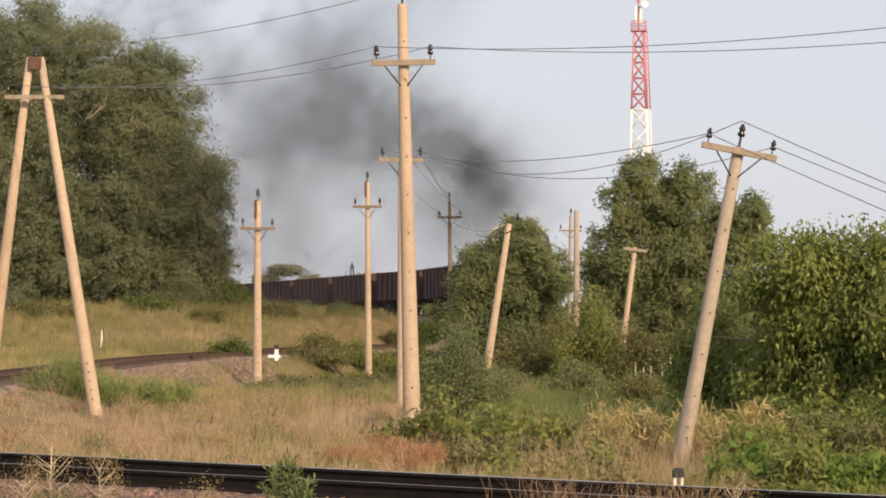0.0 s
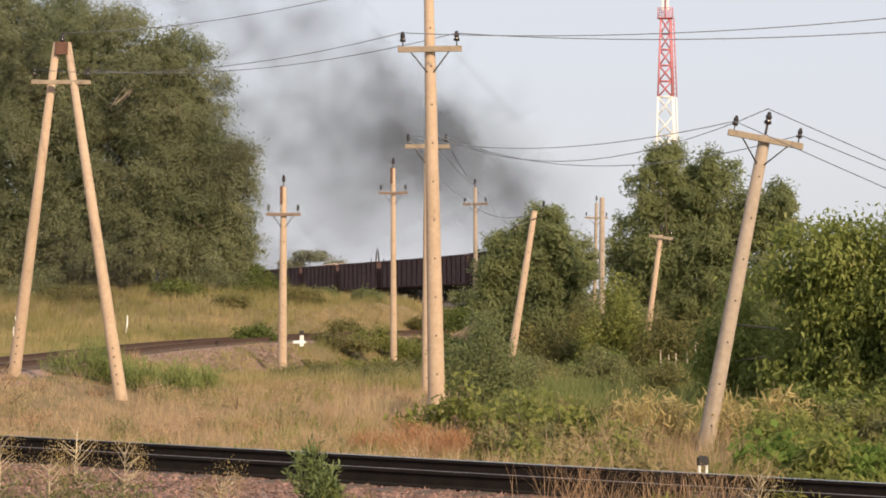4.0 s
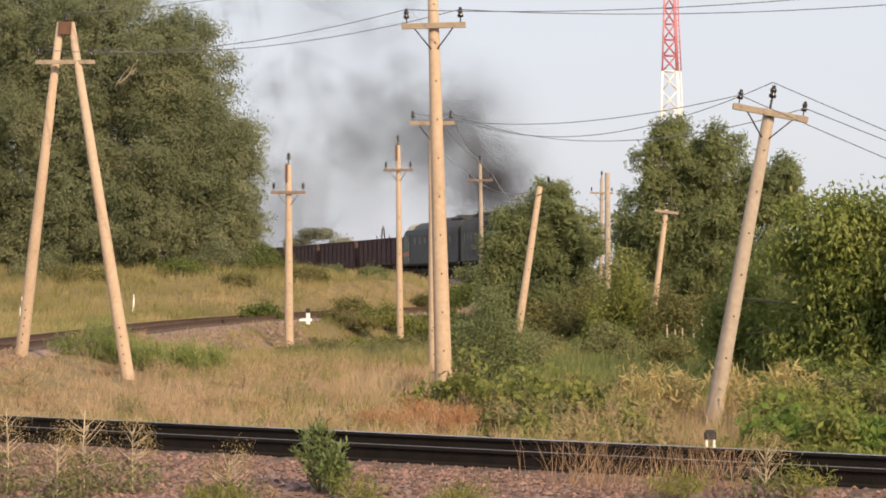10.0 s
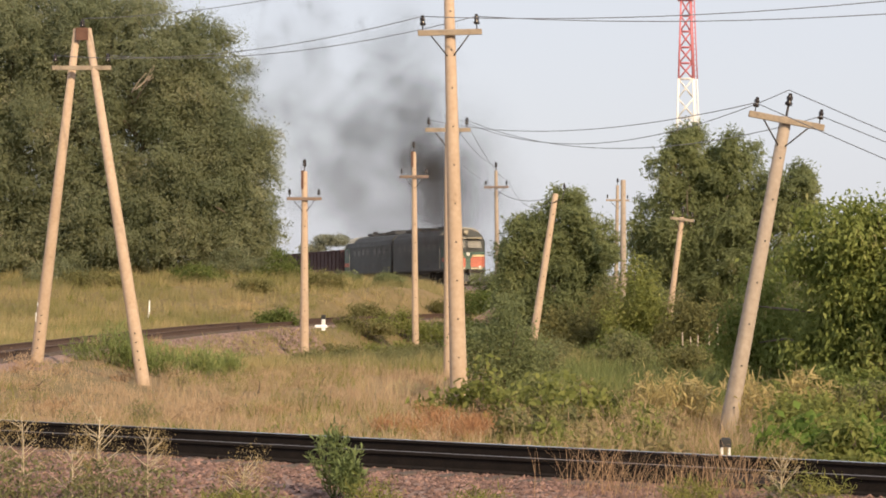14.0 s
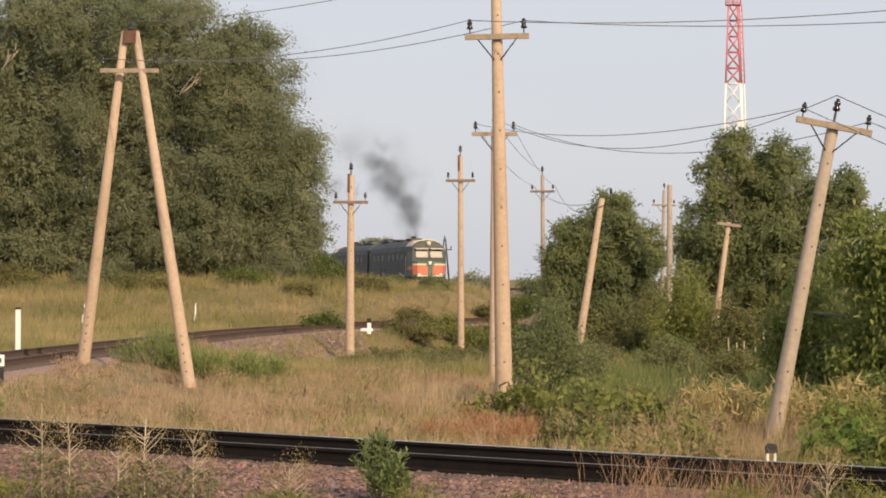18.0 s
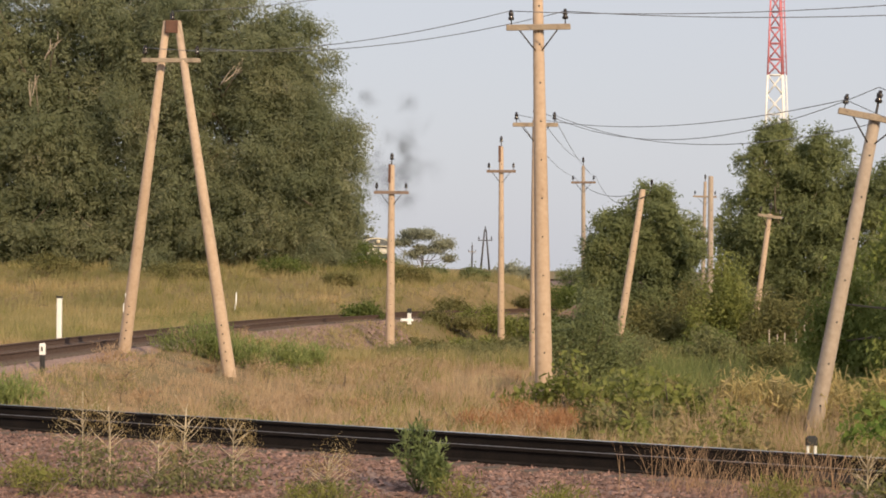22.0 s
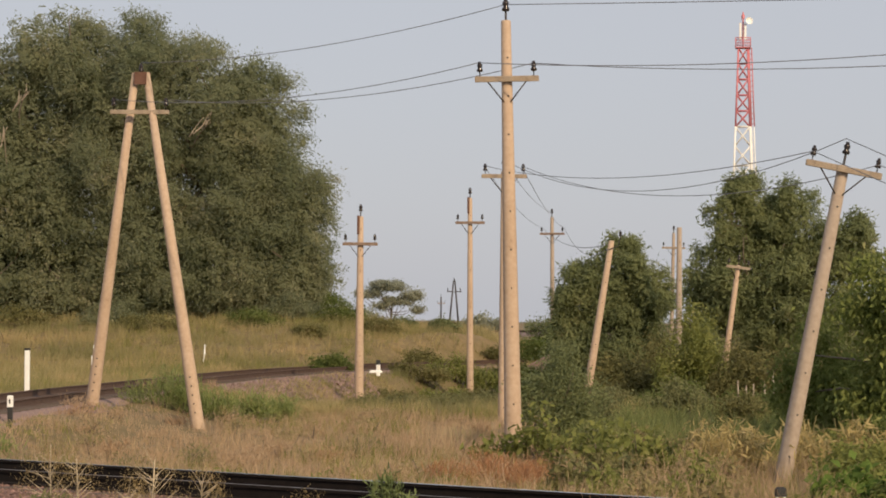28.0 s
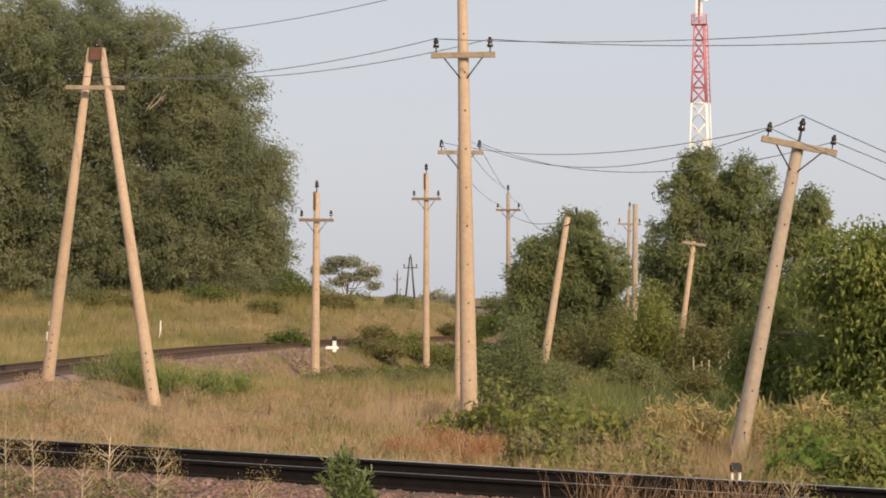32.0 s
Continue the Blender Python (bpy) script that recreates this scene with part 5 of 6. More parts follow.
# low grey shrubs in the grass
for x, y, w, h in ((-4.0, 79, 1.2, 0.7), (-1.6, 79, 1.0, 0.6), (-0.4, 80, 0.8, 0.6), (-4.6, 81, 0.9, 0.55), (-3.4, 80, 1.0, 0.65), (-2.3, 82, 0.9, 0.7), (-3.0, 86, 1.1, 0.6), (-1.0, 84, 0.7, 0.8)):
    shrub(x, y, [(0, 0, h * 0.5, w, w * 0.7, h * 0.55)], 2600, (0.08, 0.03), L_GREY, "low grey-green wormwood shrub in dry grass", group="low wormwood shrubs", reach=0.08)
for x, y, w, h, mat in ((-7.0, 101, 0.85, 1.0, L_DEEP), (-3.6, 104, 1.3, 1.0, L_SAGE), (-2.2, 107, 1.2, 1.5, L_BRIGHT), (-3.0, 99, 1.6, 0.9, L_GREY), (-1.7, 98, 1.3, 0.9, L_SAGE), (-0.4, 97, 1.3, 1.0, L_GREY), (-2.6, 102, 1.5, 0.8, L_BRIGHT), (-0.6, 106, 1.2, 1.3, L_BRIGHT), (-4.4, 97, 1.0, 0.75, L_SAGE), (-1.2, 101, 1.0, 1.0, L_SAGE), (-4.0, 115, 1.0, 0.9, L_SAGE), (0.6, 104, 1.0, 1.9, L_DEEP), (1.2, 121, 1.2, 1.5, L_DEEP), (-0.4, 124, 1.0, 0.9, L_SAGE), (2.0, 118, 1.1, 1.7, L_DEEP), (2.7, 121, 1.0, 2.0, L_DEEP), (0.2, 110, 1.0, 1.2, L_SAGE), (-9.5, 118, 1.0, 0.7, L_SAGE), (-6.5, 122, 1.2, 0.8, L_SAGE), (-12.5, 122, 1.6, 0.9, L_DEEP), (-17, 121, 1.8, 1.0, L_SAGE), (-8.6, 126, 1.4, 1.6, L_DEEP), (-11, 127, 1.5, 1.5, L_WILLOW), (-20, 125, 1.8, 1.4, L_WILLOW), (-24, 124, 1.8, 1.2, L_SAGE)):
    h *= 0.72 if y < 112 else 0.9
    shrub(x, y, [(0, 0, h * 0.5, w, w * 0.7, h * 0.55), (w * 0.5, 0, h * 0.35, w * 0.6, w * 0.5, h * 0.4)], 3200, (0.12, 0.05), mat, "green bush on the grassy bank", group="bank bushes", reach=0.12)
# bushes that hide the wagons' running gear, and a few on the skyline
for x, y, top, w in ((1.7, 124, 2.2, 0.8), (2.4, 123, 2.6, 0.9), (3.2, 124, 2.9, 1.0), (4.0, 122, 2.8, 1.0), (-3.3, 127, 1.5, 0.7), (-5.4, 128, 1.25, 0.8)):
    h = max(0.55, top - gz(x, y))
    shrub(x, y, [(0, 0, h * 0.5, w, w * 0.7, h * 0.5), (w * 0.5, 0, h * 0.35, w * 0.6, w * 0.5, h * 0.36)], 3400, (0.13, 0.055), L_THICKET, "green bush on the crest of the bank", group="bank bushes", reach=0.14)
for x, y, h in ((-8.9, 65, 0.95), (-8.3, 64.5, 1.05), (-7.9, 65, 0.8), (-6.9, 66, 0.7), (-6.2, 67, 0.6), (-7.4, 64, 0.7), (-9.4, 44.5, 0.6)):
    shrub(x, y, [(0, 0, h * 0.42, 0.55, 0.4, h * 0.5), (rng.uniform(-0.7, 0.7), 0, h * 0.3, 0.4, 0.35, h * 0.4)], 1300, (0.22, 0.02), L_REED, "fresh green leafy weed below the side track", name="weed", group="green weeds", reach=0.14, droop=-1.1)



# ---- weeds along the near track ----
WEED_KINDS = ((L_BRIGHT, "leafy bright green weed behind the rail"), (L_GREY, "grey-green leafy weed behind the rail"), (L_SAGE, "olive half-dry weed behind the rail"), (L_DEEP, "dark green leafy weed behind the rail"))
for k in range(120):
    y = 34 + 18 * (k / 110) ** 0.8 + rng.uniform(-1, 1)
    x = 0.9 + rng.uniform(0, 1) * (0.175 * y)
    u = (x - RAIL_P.x) * RAIL_N.x + (y - RAIL_P.y) * RAIL_N.y
    if u > -3.0 or abs(x / y - 0.108) < 0.016:
        continue
    mat, lab = WEED_KINDS[(0, 1, 0, 2, 0, 1, 0, 2)[k % 8]]
    if x > 5.6 and y < 44:
        mat, lab = WEED_KINDS[0]
    elif 0.045 < x / y < 0.115 and k % 2:
        mat, lab = L_STRAW, "half-dry straw-coloured weed behind the rail"
    h, w = rng.uniform(0.3, 0.85) * (0.7 if x < 5.4 else 0.9), rng.uniform(0.25, 0.5)
    shrub(x, y, [(0, 0, h * 0.45, w, w * 0.7, h * 0.5), (rng.uniform(-0.2, 0.2), 0, h * 0.8, w * 0.4, w * 0.4, h * 0.35)], 560, (0.13, 0.05), mat, lab, name="weed", group="line-side weeds", reach=0.09)
for k in range(26):
    x, y = 7.1 + 0.15 * k + rng.uniform(-0.15, 0.15), rng.uniform(49.5, 52)
    h, w = rng.uniform(0.5, 0.95), rng.uniform(0.35, 0.6)
    mat, lab = ((L_BRIGHT, "tall leafy weed before the walnut bushes"), (L_WALNUT, "young walnut shoot before the bushes"), (L_DEEP, "dark green weed before the walnut bushes"))[(2, 1, 2, 1, 0, 2)[k % 6]]
    shrub(x, y, [(0, 0, h * 0.5, w, w * 0.7, h * 0.5), (rng.uniform(-0.3, 0.3), 0, h * 0.8, w * 0.5, w * 0.4, h * 0.3)], 800, (0.14, 0.055), mat, lab, name="weed", group="bush-side weeds", reach=0.10)
for k in range(26):
    x, y, h = 4.75 + 0.11 * k + rng.uniform(-0.1, 0.1), rng.uniform(35.5, 38), rng.uniform(0.4, 0.7)
    if abs(x / y - 0.108) < 0.015:
        continue
    shrub(x, y, [(0, 0, h * 0.5, 0.34, 0.3, h * 0.5)], 260, (0.16, 0.10), L_LUSH, "broad-leaved bright green weed behind the rail", name="weed", group="line-side weeds", reach=0.10)
for x, y in [(3.6 + 0.085 * k + rng.uniform(-0.1, 0.1), 46.0 + rng.uniform(-0.8, 0.8)) for k in range(12)] + [(5.15 + 0.08 * k, 45.5 + rng.uniform(-0.8, 0.8)) for k in range(8)] + [(6.15 + 0.11 * k, 45.0 + rng.uniform(-0.5, 0.5)) for k in range(6)]:
    z = gz(x, y)
    ob = thing("maize_plant", pose(x, y, z), "withered yellow maize plant with drooping leaves", "maize plant", "dry maize")
    st = Shape()
    top, n = rng.uniform(0.75, 1.2), int(rng.integers(90, 150))
    limb(st, (0, 0, -0.1), (rng.uniform(-0.3, 0.3), rng.uniform(-0.2, 0.2), top), 0.02, 0.008, 0.03, 6, 4)
    part("stalk", st, L_STRAW, ob)
    p = np.stack([rng.normal(0, 0.13, n), rng.normal(0, 0.13, n), top * rng.uniform(0.15, 1.0, n) ** 0.8], axis=1)
    d = rng.normal(0, 1, (n, 3))
    v, f = leaves(p, d * np.array([1, 1, 0.6]), 0.20, 0.028, 0.55, vary=0.6)
    tagged(part("foliage", quick_mesh("foliage", v, f, L_CORN), L_CORN, ob), kind="stuff")
for k in range(20):
    x, y, h = rng.normal(0.0, 0.7), rng.uniform(39.5, 46.5), rng.uniform(0.3, 0.6)
    shrub(x, y, [(0, 0, h * 0.4, 0.3, 0.28, h * 0.5)], 420, (0.16, 0.011), L_RED, "reddish withering weed at the pole's foot", name="weed", group="red weeds", reach=0.07, droop=-1.6)


DRY_KINDS = ((G_GOLD, "dry golden weed tussock in the grass"), (L_PINK, "dry pinkish-brown weed tussock in the grass"), (G_OCHRE, "olive and ochre weed tussock in the grass"), (L_GREY, "grey-green weed tussock in the grass"))
for k in range(130):
    y = 33 + 45 * rng.uniform(0, 1) ** 1.2
    x = rng.uniform(-0.21, 0.02) * y
    u = (x - RAIL_P.x) * RAIL_N.x + (y - RAIL_P.y) * RAIL_N.y
    if u > -3.0 or (y > 50 and x < -10.5):
        continue
    mat, lab = DRY_KINDS[(0, 0, 1, 2, 0, 3, 0, 2)[k % 8]]
    h, w = rng.uniform(0.25, 0.5), rng.uniform(0.25, 0.55)
    shrub(x, y, [(0, 0, h * 0.45, w, w * 0.7, h * 0.5)], 420, (0.10, 0.014), mat, lab, name="weed_tussock", group="dry tussocks", reach=0.08, droop=-0.6)


def stalk_weed(x, y, h, spread=0.3, leafy=0, lean=0.0, mat=None):
    """A dry branching stalk with side twigs and small leaves."""
    z = gz(x, y)
    ob = thing("stalk_weed", pose(x, y, z), "dry branching weed stalk on the ballast shoulder", "weed", "dry stalks")
    st = Shape()
    limb(st, (0, 0, -0.05), (lean, 0, h), 0.009, 0.004, 0.03, 6, 5)
    part("stalk", st, PALE_STALK, ob)
    tips = []
    for k in range(20):
        u = rng.uniform(0.2, 0.95)
        a = rng.uniform(0, math.tau)
        e = (lean * u + math.cos(a) * spread * (1.2 - u * 0.6), math.sin(a) * spread * 0.6, h * u + rng.uniform(0.08, 0.22))
        st = Shape()
        limb(st, (lean * u, 0, h * u), e, 0.0045, 0.0018, 0.06, 5, 3)
        tips.append(e)
        part("twig", st, PALE_STALK, ob)
    p = np.repeat(np.array(tips), 45, axis=0) + rng.normal(0, 0.06, (len(tips) * 45, 3)) * np.array([1, 1, 1.2])
    v, f = leaves(p, rng.normal(0, 1, p.shape), 0.028, 0.006, -0.6)
    tagged(part("seed_fluff", quick_mesh("seed_fluff", v, f, mat or G_FLUFF), mat or G_FLUFF, ob), kind="stuff")
    if leafy:
        leafy *= 2
        q = np.stack([rng.normal(0, 0.17, leafy), rng.normal(0, 0.15, leafy), rng.uniform(0.0, h * 0.5, leafy)], axis=1)
        v, f = leaves(q, rng.normal(0, 1, q.shape), 0.06, 0.022, 0.0)
        tagged(part("foliage", quick_mesh("foliage", v, f, L_GREY), L_GREY, ob), kind="stuff")
    return ob


for x, y, h, sp, lf in ((-3.5, 25.0, 0.86, 0.26, 260), (-3.05, 25.2, 0.62, 0.2, 200), (-4.65, 25.6, 0.98, 0.3, 220), (-4.35, 25.4, 0.85, 0.22, 160), (-3.75, 24.8, 0.55, 0.22, 160), (-2.0, 24.2, 0.4, 0.2, 200),
                        (3.0, 22.9, 0.4, 0.18, 100)):
    stalk_weed(x, y, h, sp, lf)
def goosefoot(x, y, h):
    """An upright weed: stems fanning from one foot, pointed leaves all along them."""
    ob = thing("weed", pose(x, y, gz(x, y)), "upright grey-green goosefoot weed before the rail", "weed", "line-side weeds")
    pts = []
    for k in range(9):
        a = (k - 4) / 4
        e = Vector((a * 0.34 * h + rng.uniform(-0.03, 0.03), rng.uniform(-0.12, 0.12), h * (1.0 - 0.35 * abs(a) + rng.uniform(-0.08, 0.04))))
        st = Shape()
        limb(st, (0, 0, -0.05), e, 0.008, 0.003, 0.05, 5, 4)
        part("stem", st, L_GOOSE, ob)
        pts += [tuple(e * rng.uniform(0.15, 1.0) ** 0.8 + Vector(rng.normal(0, 0.02, 3))) for _ in range(70)]
    p = np.array(pts)
    v, f = leaves(p, rng.normal(0, 1, p.shape), 0.085, 0.020, -0.9)
    tagged(part("foliage", quick_mesh("foliage", v, f, L_GOOSE), L_GOOSE, ob), kind="stuff")


for k in range(26):
    x, y, h = rng.uniform(-4.6, -1.0), rng.uniform(34.5, 38.5), rng.uniform(0.2, 0.42)
    shrub(x, y, [(0, 0, h * 0.5, 0.26, 0.25, h * 0.5)], 260, (0.12, 0.035), (L_BRIGHT, G_GREEN)[k % 2], "fresh green weed in the dry verge", name="weed", group="verge weeds", reach=0.08, droop=-0.6)
goosefoot(-1.15, 24.6, 0.74)
goosefoot(-1.0, 24.4, 0.45)
for x, y, h in ((-4.9, 24.9, 0.28), (-5.3, 25.6, 0.35), (-2.2, 23.9, 0.18), (-0.75, 24.0, 0.2), (0.2, 23.4, 0.16), (3.2, 22.6, 0.25), (2.2, 22.9, 0.2)):
    shrub(x, y, [(0, 0, h * 0.5, 0.3, 0.25, h * 0.6)], 600, (0.09, 0.010), G_GREEN, "low green weed on the ballast shoulder", name="weed", group="line-side weeds", droop=-0.4, reach=0.05)


# ---- grass ----
def grass(name, xs, ys, count, h, w, mat, label, keep=None, lean=0.35, base=None):
    """Blades with two bends, strewn over the ground where keep() lets them."""
    per = 14 if xs else 6
    count = count // per
    x = rng.uniform(*xs, count) if xs else None
    y = ys[0] * (ys[1] / ys[0]) ** rng.uniform(0, 1, count) if ys else None
    if xs is None:
        s, o = rng.uniform(*base[0], count), rng.uniform(*base[1], count)
        x = RAIL_P.x + RAIL_D.x * s + RAIL_N.x * o
        y = RAIL_P.y + RAIL_D.y * s + RAIL_N.y * o
    else:
        x = x * y                        # xs are slopes: the strip widens with distance
    if keep is not None:
        k = keep(x, y)
        x, y = x[k], y[k]
    tuft = np.array([noise.noise(Vector((p * 0.8, q * 0.5, 3.0))) + 0.5 * noise.noise(Vector((p * 2.5, q * 1.6, 5.0))) for p, q in zip(x, y)])
    tuft = np.repeat(tuft + rng.normal(0, 0.25, len(x)), per)
    x = np.repeat(x, per) + rng.normal(0, h * 0.28, len(x) * per)
    y = np.repeat(y, per) + rng.normal(0, h * 0.28, len(y) * per)
    u = (x - RAIL_P.x) * RAIL_N.x + (y - RAIL_P.y) * RAIL_N.y
    z = ground_z(x, y)
    z = np.where((u > -2.5) & (u < 6), np.maximum(z, bed_top(x, y, u)), z)
    n = len(x)
    a = rng.uniform(0, math.tau, n)
    d = np.sqrt(np.min((x[:, None] - SIDE_LINE[None, ::3, 0]) ** 2 + (y[:, None] - SIDE_LINE[None, ::3, 1]) ** 2, axis=1))
    hh = h * rng.uniform(0.5, 1.2, n) * np.clip(1 + 0.7 * tuft, 0.25, 2) * (0.42 + 0.58 * smooth(1.8, 7.0, d))     # cropped along the side track
    ww = w * rng.uniform(0.6, 1.3, n)
    dx, dy = np.cos(a), np.sin(a)
    ln = rng.normal(0, lean, (n, 2)) + np.array([0.08, 0.0])
    b = np.stack([x, y, z - 0.02], axis=1)
    side = np.stack([dx * ww, dy * ww, np.zeros(n)], axis=1) * 0.5
    mid = b + np.stack([ln[:, 0] * hh * 0.4, ln[:, 1] * hh * 0.4, hh * 0.6], axis=1)
    tip = b + np.stack([ln[:, 0] * hh, ln[:, 1] * hh, hh], axis=1)
    v = np.stack([b - side, b + side, mid + side * 0.8, tip, mid - side * 0.8], axis=1).reshape(-1, 3)
    k = np.arange(n)[:, None] * 5
    q = np.concatenate([k, k + 1, k + 2, k + 4], axis=1)
    t = np.concatenate([k + 4, k + 2, k + 3, k + 3], axis=1)
    f = np.concatenate([q[:, :3], q[:, [0, 2, 3]], t[:, :3]], axis=1).reshape(-1, 3)
    if ys and ys[0] > 60:                # far blades: one slim triangle each
        v = np.stack([b - side, b + side, tip], axis=1).reshape(-1, 3)
        f = np.arange(n)[:, None] * 3 + np.arange(3)[None]
    ob = new(name, quick_mesh(name, v, f, mat))
    return tagged(ob, label, "grass", kind="stuff")


def off_rails(x, y):
    u = (x - RAIL_P.x) * RAIL_N.x + (y - RAIL_P.y) * RAIL_N.y
    d = np.sqrt(np.min((x[:, None] - SIDE_LINE[None, ::2, 0]) ** 2 + (y[:, None] - SIDE_LINE[None, ::2, 1]) ** 2, axis=1))
    west = (x > -9.3) & (x < -4.5) & (y > 76) & (y < 93)
    return (u < -1.5) & (d > np.where(west, 2.5, 1.7))


def dry_part(x, y):
    f = np.array([noise.noise(Vector((a * 0.3, b * 0.12, 2.0))) for a, b in zip(x, y)])
    return off_rails(x, y) & (x + 2.5 * f < 1.0 + 1.2 * (y < 46))


def lumps(x, y):
    return np.array([noise.noise(Vector((a * 0.9, b * 0.9, 4.0))) for a, b in zip(x, y)]) > 0.05


def green_patch(x, y):
    f = np.array([noise.noise(Vector((a * 0.22, b * 0.10, 9.0))) for a, b in zip(x, y)])
    return off_rails(x, y) & (f + 0.3 * smooth(0.5, 3, x) > 0.02)


grass("golden_grass", (-0.28, 0.22), (30, 76), 112000, 0.34, 0.010, G_GOLD, "tall golden dry grass", dry_part)
grass("green_grass", (-0.28, 0.22), (29, 95), 110000, 0.30, 0.010, G_GREEN, "patches of greener grass among the dry", green_patch)
grass("bank_grass", (-0.28, 0.16), (72, 152), 300000, 0.46, 0.028, G_OCHRE, "ochre grass over the far bank", off_rails)
grass("bank_green_grass", (-0.28, 0.2), (70, 134), 120000, 0.42, 0.022, G_GREEN, "greener grass over the far bank", green_patch)
grass("verge_grass", None, None, 26000, 0.34, 0.010, G_GREEN, "yellow-green verge grass behind the rail", None, 0.4, ((-16.0, 8.0), (-9.5, -2.6)))
grass("weedy_straw", (0.02, 0.125), (36, 50), 4500, 0.55, 0.009, G_GOLD, "straw-coloured grass standing among the weeds", off_rails, 0.3)
grass("meadow_grass", (0.025, 0.14), (54, 90), 26000, 0.55, 0.018, G_MEADOW, "rank blue-green meadow grass before the thicket", off_rails)
grass("straw_grass", None, None, 420, 0.60, 0.005, L_PINK, "long brownish straw stalks before the rail", None, 0.6, ((1.7, 3.4), (1.8, 3.0)))
grass("shoulder_grass", None, None, 9000, 0.17, 0.007, G_GREEN, "sparse grass on the ballast shoulder", lumps, 0.5, ((-9.0, 9.0), (4.6, 8.4)))


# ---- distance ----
# no haze lies before these trees; their pale leaf colour stands in for it
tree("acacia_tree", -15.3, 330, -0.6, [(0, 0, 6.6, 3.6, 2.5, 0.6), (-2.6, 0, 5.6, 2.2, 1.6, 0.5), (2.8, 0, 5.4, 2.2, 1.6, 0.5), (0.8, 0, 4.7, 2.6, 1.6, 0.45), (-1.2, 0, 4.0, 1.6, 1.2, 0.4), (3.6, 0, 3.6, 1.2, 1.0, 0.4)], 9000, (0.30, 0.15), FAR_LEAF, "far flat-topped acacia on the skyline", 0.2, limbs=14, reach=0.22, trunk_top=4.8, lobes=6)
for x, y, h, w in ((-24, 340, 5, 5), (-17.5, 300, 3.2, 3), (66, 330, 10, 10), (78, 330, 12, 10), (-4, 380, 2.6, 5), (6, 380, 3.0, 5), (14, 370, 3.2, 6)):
    tree("far_tree", x, y, gz(x, y) - 0.3, [(0, 0, h * 0.55, w * 0.6, w * 0.5, h * 0.5), (w * 0.4, 0, h * 0.4, w * 0.4, w * 0.4, h * 0.4)], 4000, (0.4, 0.22), FAR_LEAF, "far green tree on the skyline, its leaves paled for haze", 0.2, "far trees", 8, reach=0.4)


def far_h_pole(x, y, z, h):
    ob = thing("far_pole", pose(x, y, z), "far dark A-frame line pole on the skyline", "utility pole", "far poles")
    for sgn in (-1, 1):
        part("leg", Shape().tube([(sgn * 0.75, 0, -0.3), (sgn * 0.1, 0, h)], [0.16, 0.1], 8), DARK_STEEL, ob)
    part("crossarm", Shape().box((0, 0, h * 0.76), (2.2, 0.12, 0.14)), DARK_STEEL, ob)
    for dx in (-0.95, 0, 0.95):
        part("insulator", Shape().lathe([(0.05, 0), (0.1, 0.15), (0.06, 0.4), (0, 0.45)], 8).moved(pose(dx, 0, h * (1.0 if dx == 0 else 0.78))), GLAZE, ob)


far_h_pole(-8.0, 380, 0.6, 7.0)
utility_pole(-10.1, 385, 0.6, 4.6, 0.14, 0.1, label="far thin pole on the skyline", mat=DARK_STEEL, group="far poles")

# time, metres along the line of the locomotive's front
RUN = [(0, -80), (3, -65), (5.5, -51.5), (8, -36.5), (9, -29.5), (10, -22.5), (11, -15.3), (12, -7.4), (13, -1.6), (14, 2.2), (14.5, 4.6), (15.5, 10.8), (16.5, 17.8), (18, 27.6), (19, 35.4), (20, 44.3), (21, 54), (22, 64), (24, 82), (26, 97), (29, 118), (32, 138)]


def front_at(t):
    if t < 0:
        return max(-92.0, -80 + 3.0 * t)
    return float(np.interp(t, [r[0] for r in RUN], [r[1] for r in RUN]))


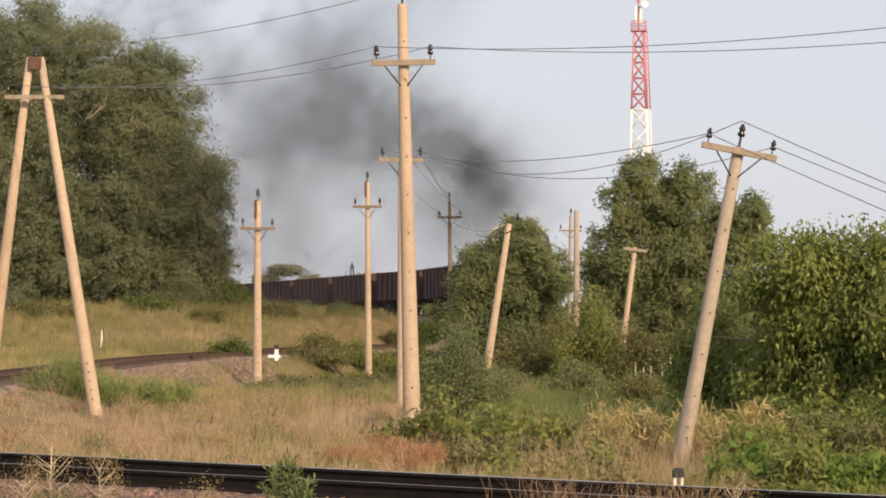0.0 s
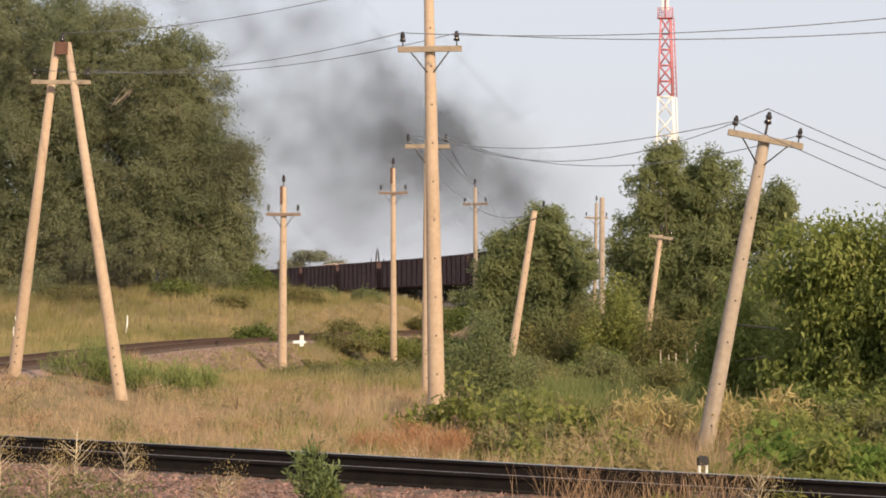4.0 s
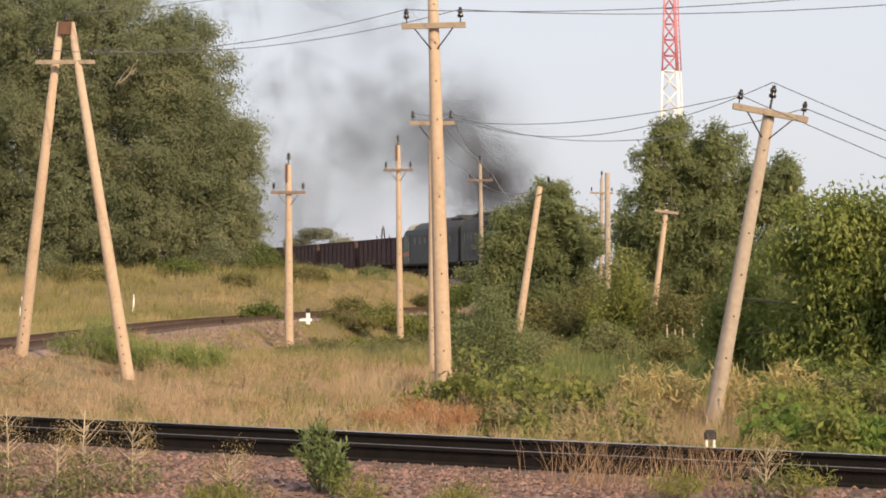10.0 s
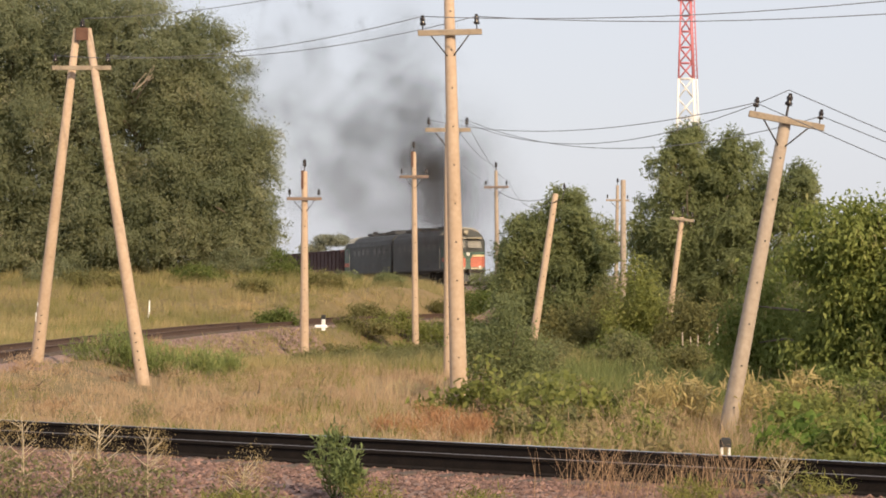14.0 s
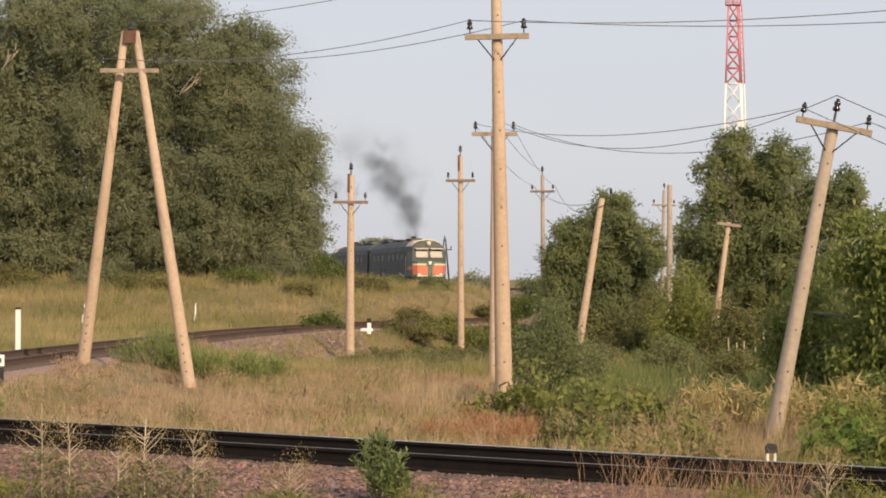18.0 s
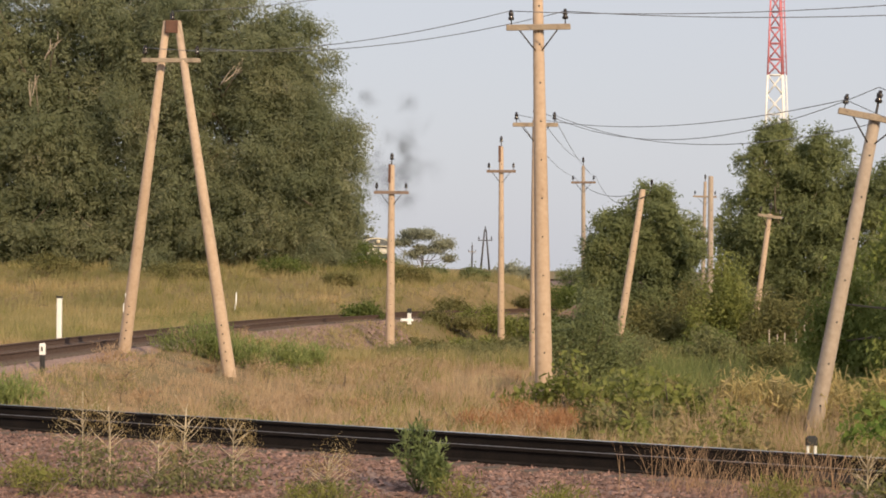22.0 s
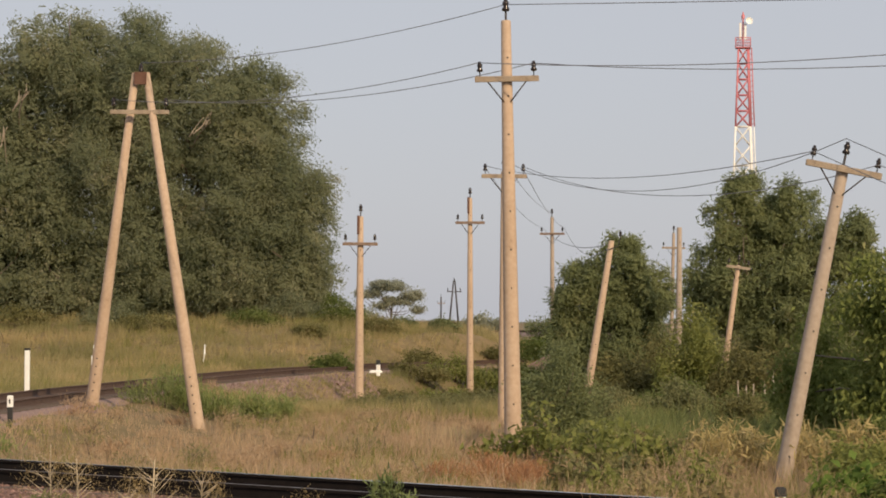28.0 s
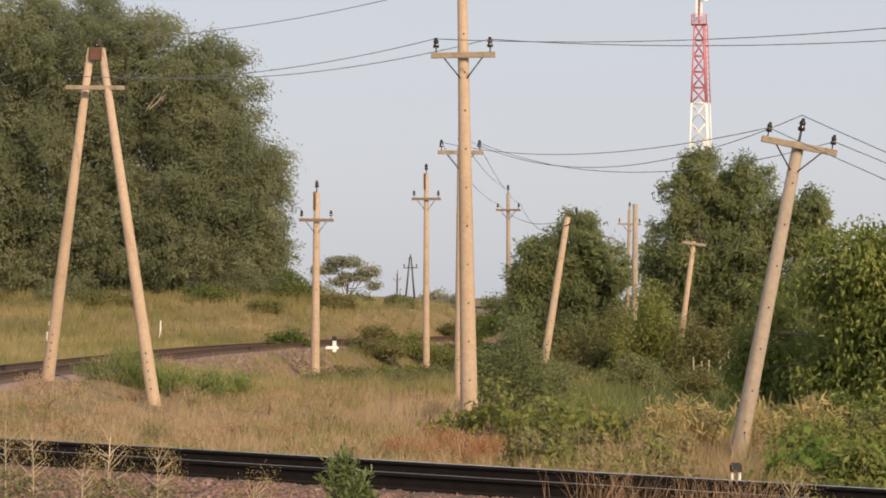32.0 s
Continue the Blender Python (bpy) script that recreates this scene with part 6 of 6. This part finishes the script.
def drift(root, born, way, a, kind):
    """Where a puff is a seconds after it left the stack: it rises, spreads and goes off with the wind, which freshens later on."""
    late = float(smooth(14.0, 15.6, born))
    lift = 2.3 + 1.2 * late
    rise = lift * a if a < 1.5 else lift * 1.5 + (0.42 - 0.1 * late) * lift * (a - 1.5) ** 0.75
    b = min(a, 9.0)
    wide = 0.08 + {"core": 0.34 * b + 0.07 * b * b, "body": 0.5 * b + 0.08 * b * b, "haze": 1.5 * b ** 0.9, "curl": 0.20 * b + 0.09 * b * b}[kind]
    wind = float(np.interp(born, [14.0, 15.4, 16.8, 17.6, 18.2, 20.0], [-1.85, -3.4, -3.0, -1.9, -1.5, -1.4]))
    gust = max(0.0, born + a - 14.6) * (1 - late)
    x = wind * a - 0.20 * max(0.0, a - 6.0) ** 2 - 1.3 * gust ** 2 - late * 1.1 * max(0.0, a - 2.6) ** 2
    w = Vector((way.x * 0.75 - abs(way.x) * 0.4, way.y, way.z * 0.7 - (0.45 if kind == "haze" else 0.1))) * (1 - late) + way * late
    return root + Vector((x, (2.4 + 2.0 * late) * a, rise)) + w * wide


def motions():
    times = [r[0] for r in RUN]
    for ob, back in [(LOCO_A, 8.9), (LOCO_B, 26.3)] + [(w, 35.4 + 7.0 + 13.95 * k) for k, w in enumerate(WAGONS)]:
        turn = pose(0, 0, 0, 0, 0, 180) if ob is LOCO_B else Matrix()
        walk(ob, [(t, vehicle_pose(front_at(t) + back, 4.3) @ turn) for t in times])
    for ob, born, way, spin, kind in PUFFS:
        rows = []
        wait = 2.9 if kind in ("core", "curl") else -6.0
        def inside(t):
            return (vehicle_pose(front_at(t) + 8.9, 4.3) @ pose(0, 2.4, wait)).translation
        start = max(0.0, born)
        if born > 0:
            for t in [x for x in times if x < born - 0.3] + [born - 0.15]:
                if t >= 0:
                    rows.append((t, Matrix.Translation(inside(t))))
            if not rows:
                rows.append((0, Matrix.Translation(inside(0))))
        root = inside(born) + Vector((0, 0, 4.9 - wait))
        ages = [0.25, 0.7, 1.4, 2.4, 4.0, 6.5, 10.0, 15.0, 22.0, 32.0, 46.0]
        if born <= 0:
            ages = [-born] + [a for a in ages if a > -born + 0.3]
        for a in ages:
            t = born + a
            if t > 32:
                break
            p = drift(root, born, way, a, kind)
            rows.append((t, pose(p.x, p.y, p.z, 0, 0, spin + 6 * min(a, 12))))
        last = rows[-1]
        if last[0] < 32:
            p = drift(root, born, way, 32 - born, kind)
            rows.append((32.0, pose(p.x, p.y, p.z, 0, 0, spin + 72)))
        walk(ob, rows)


motions()
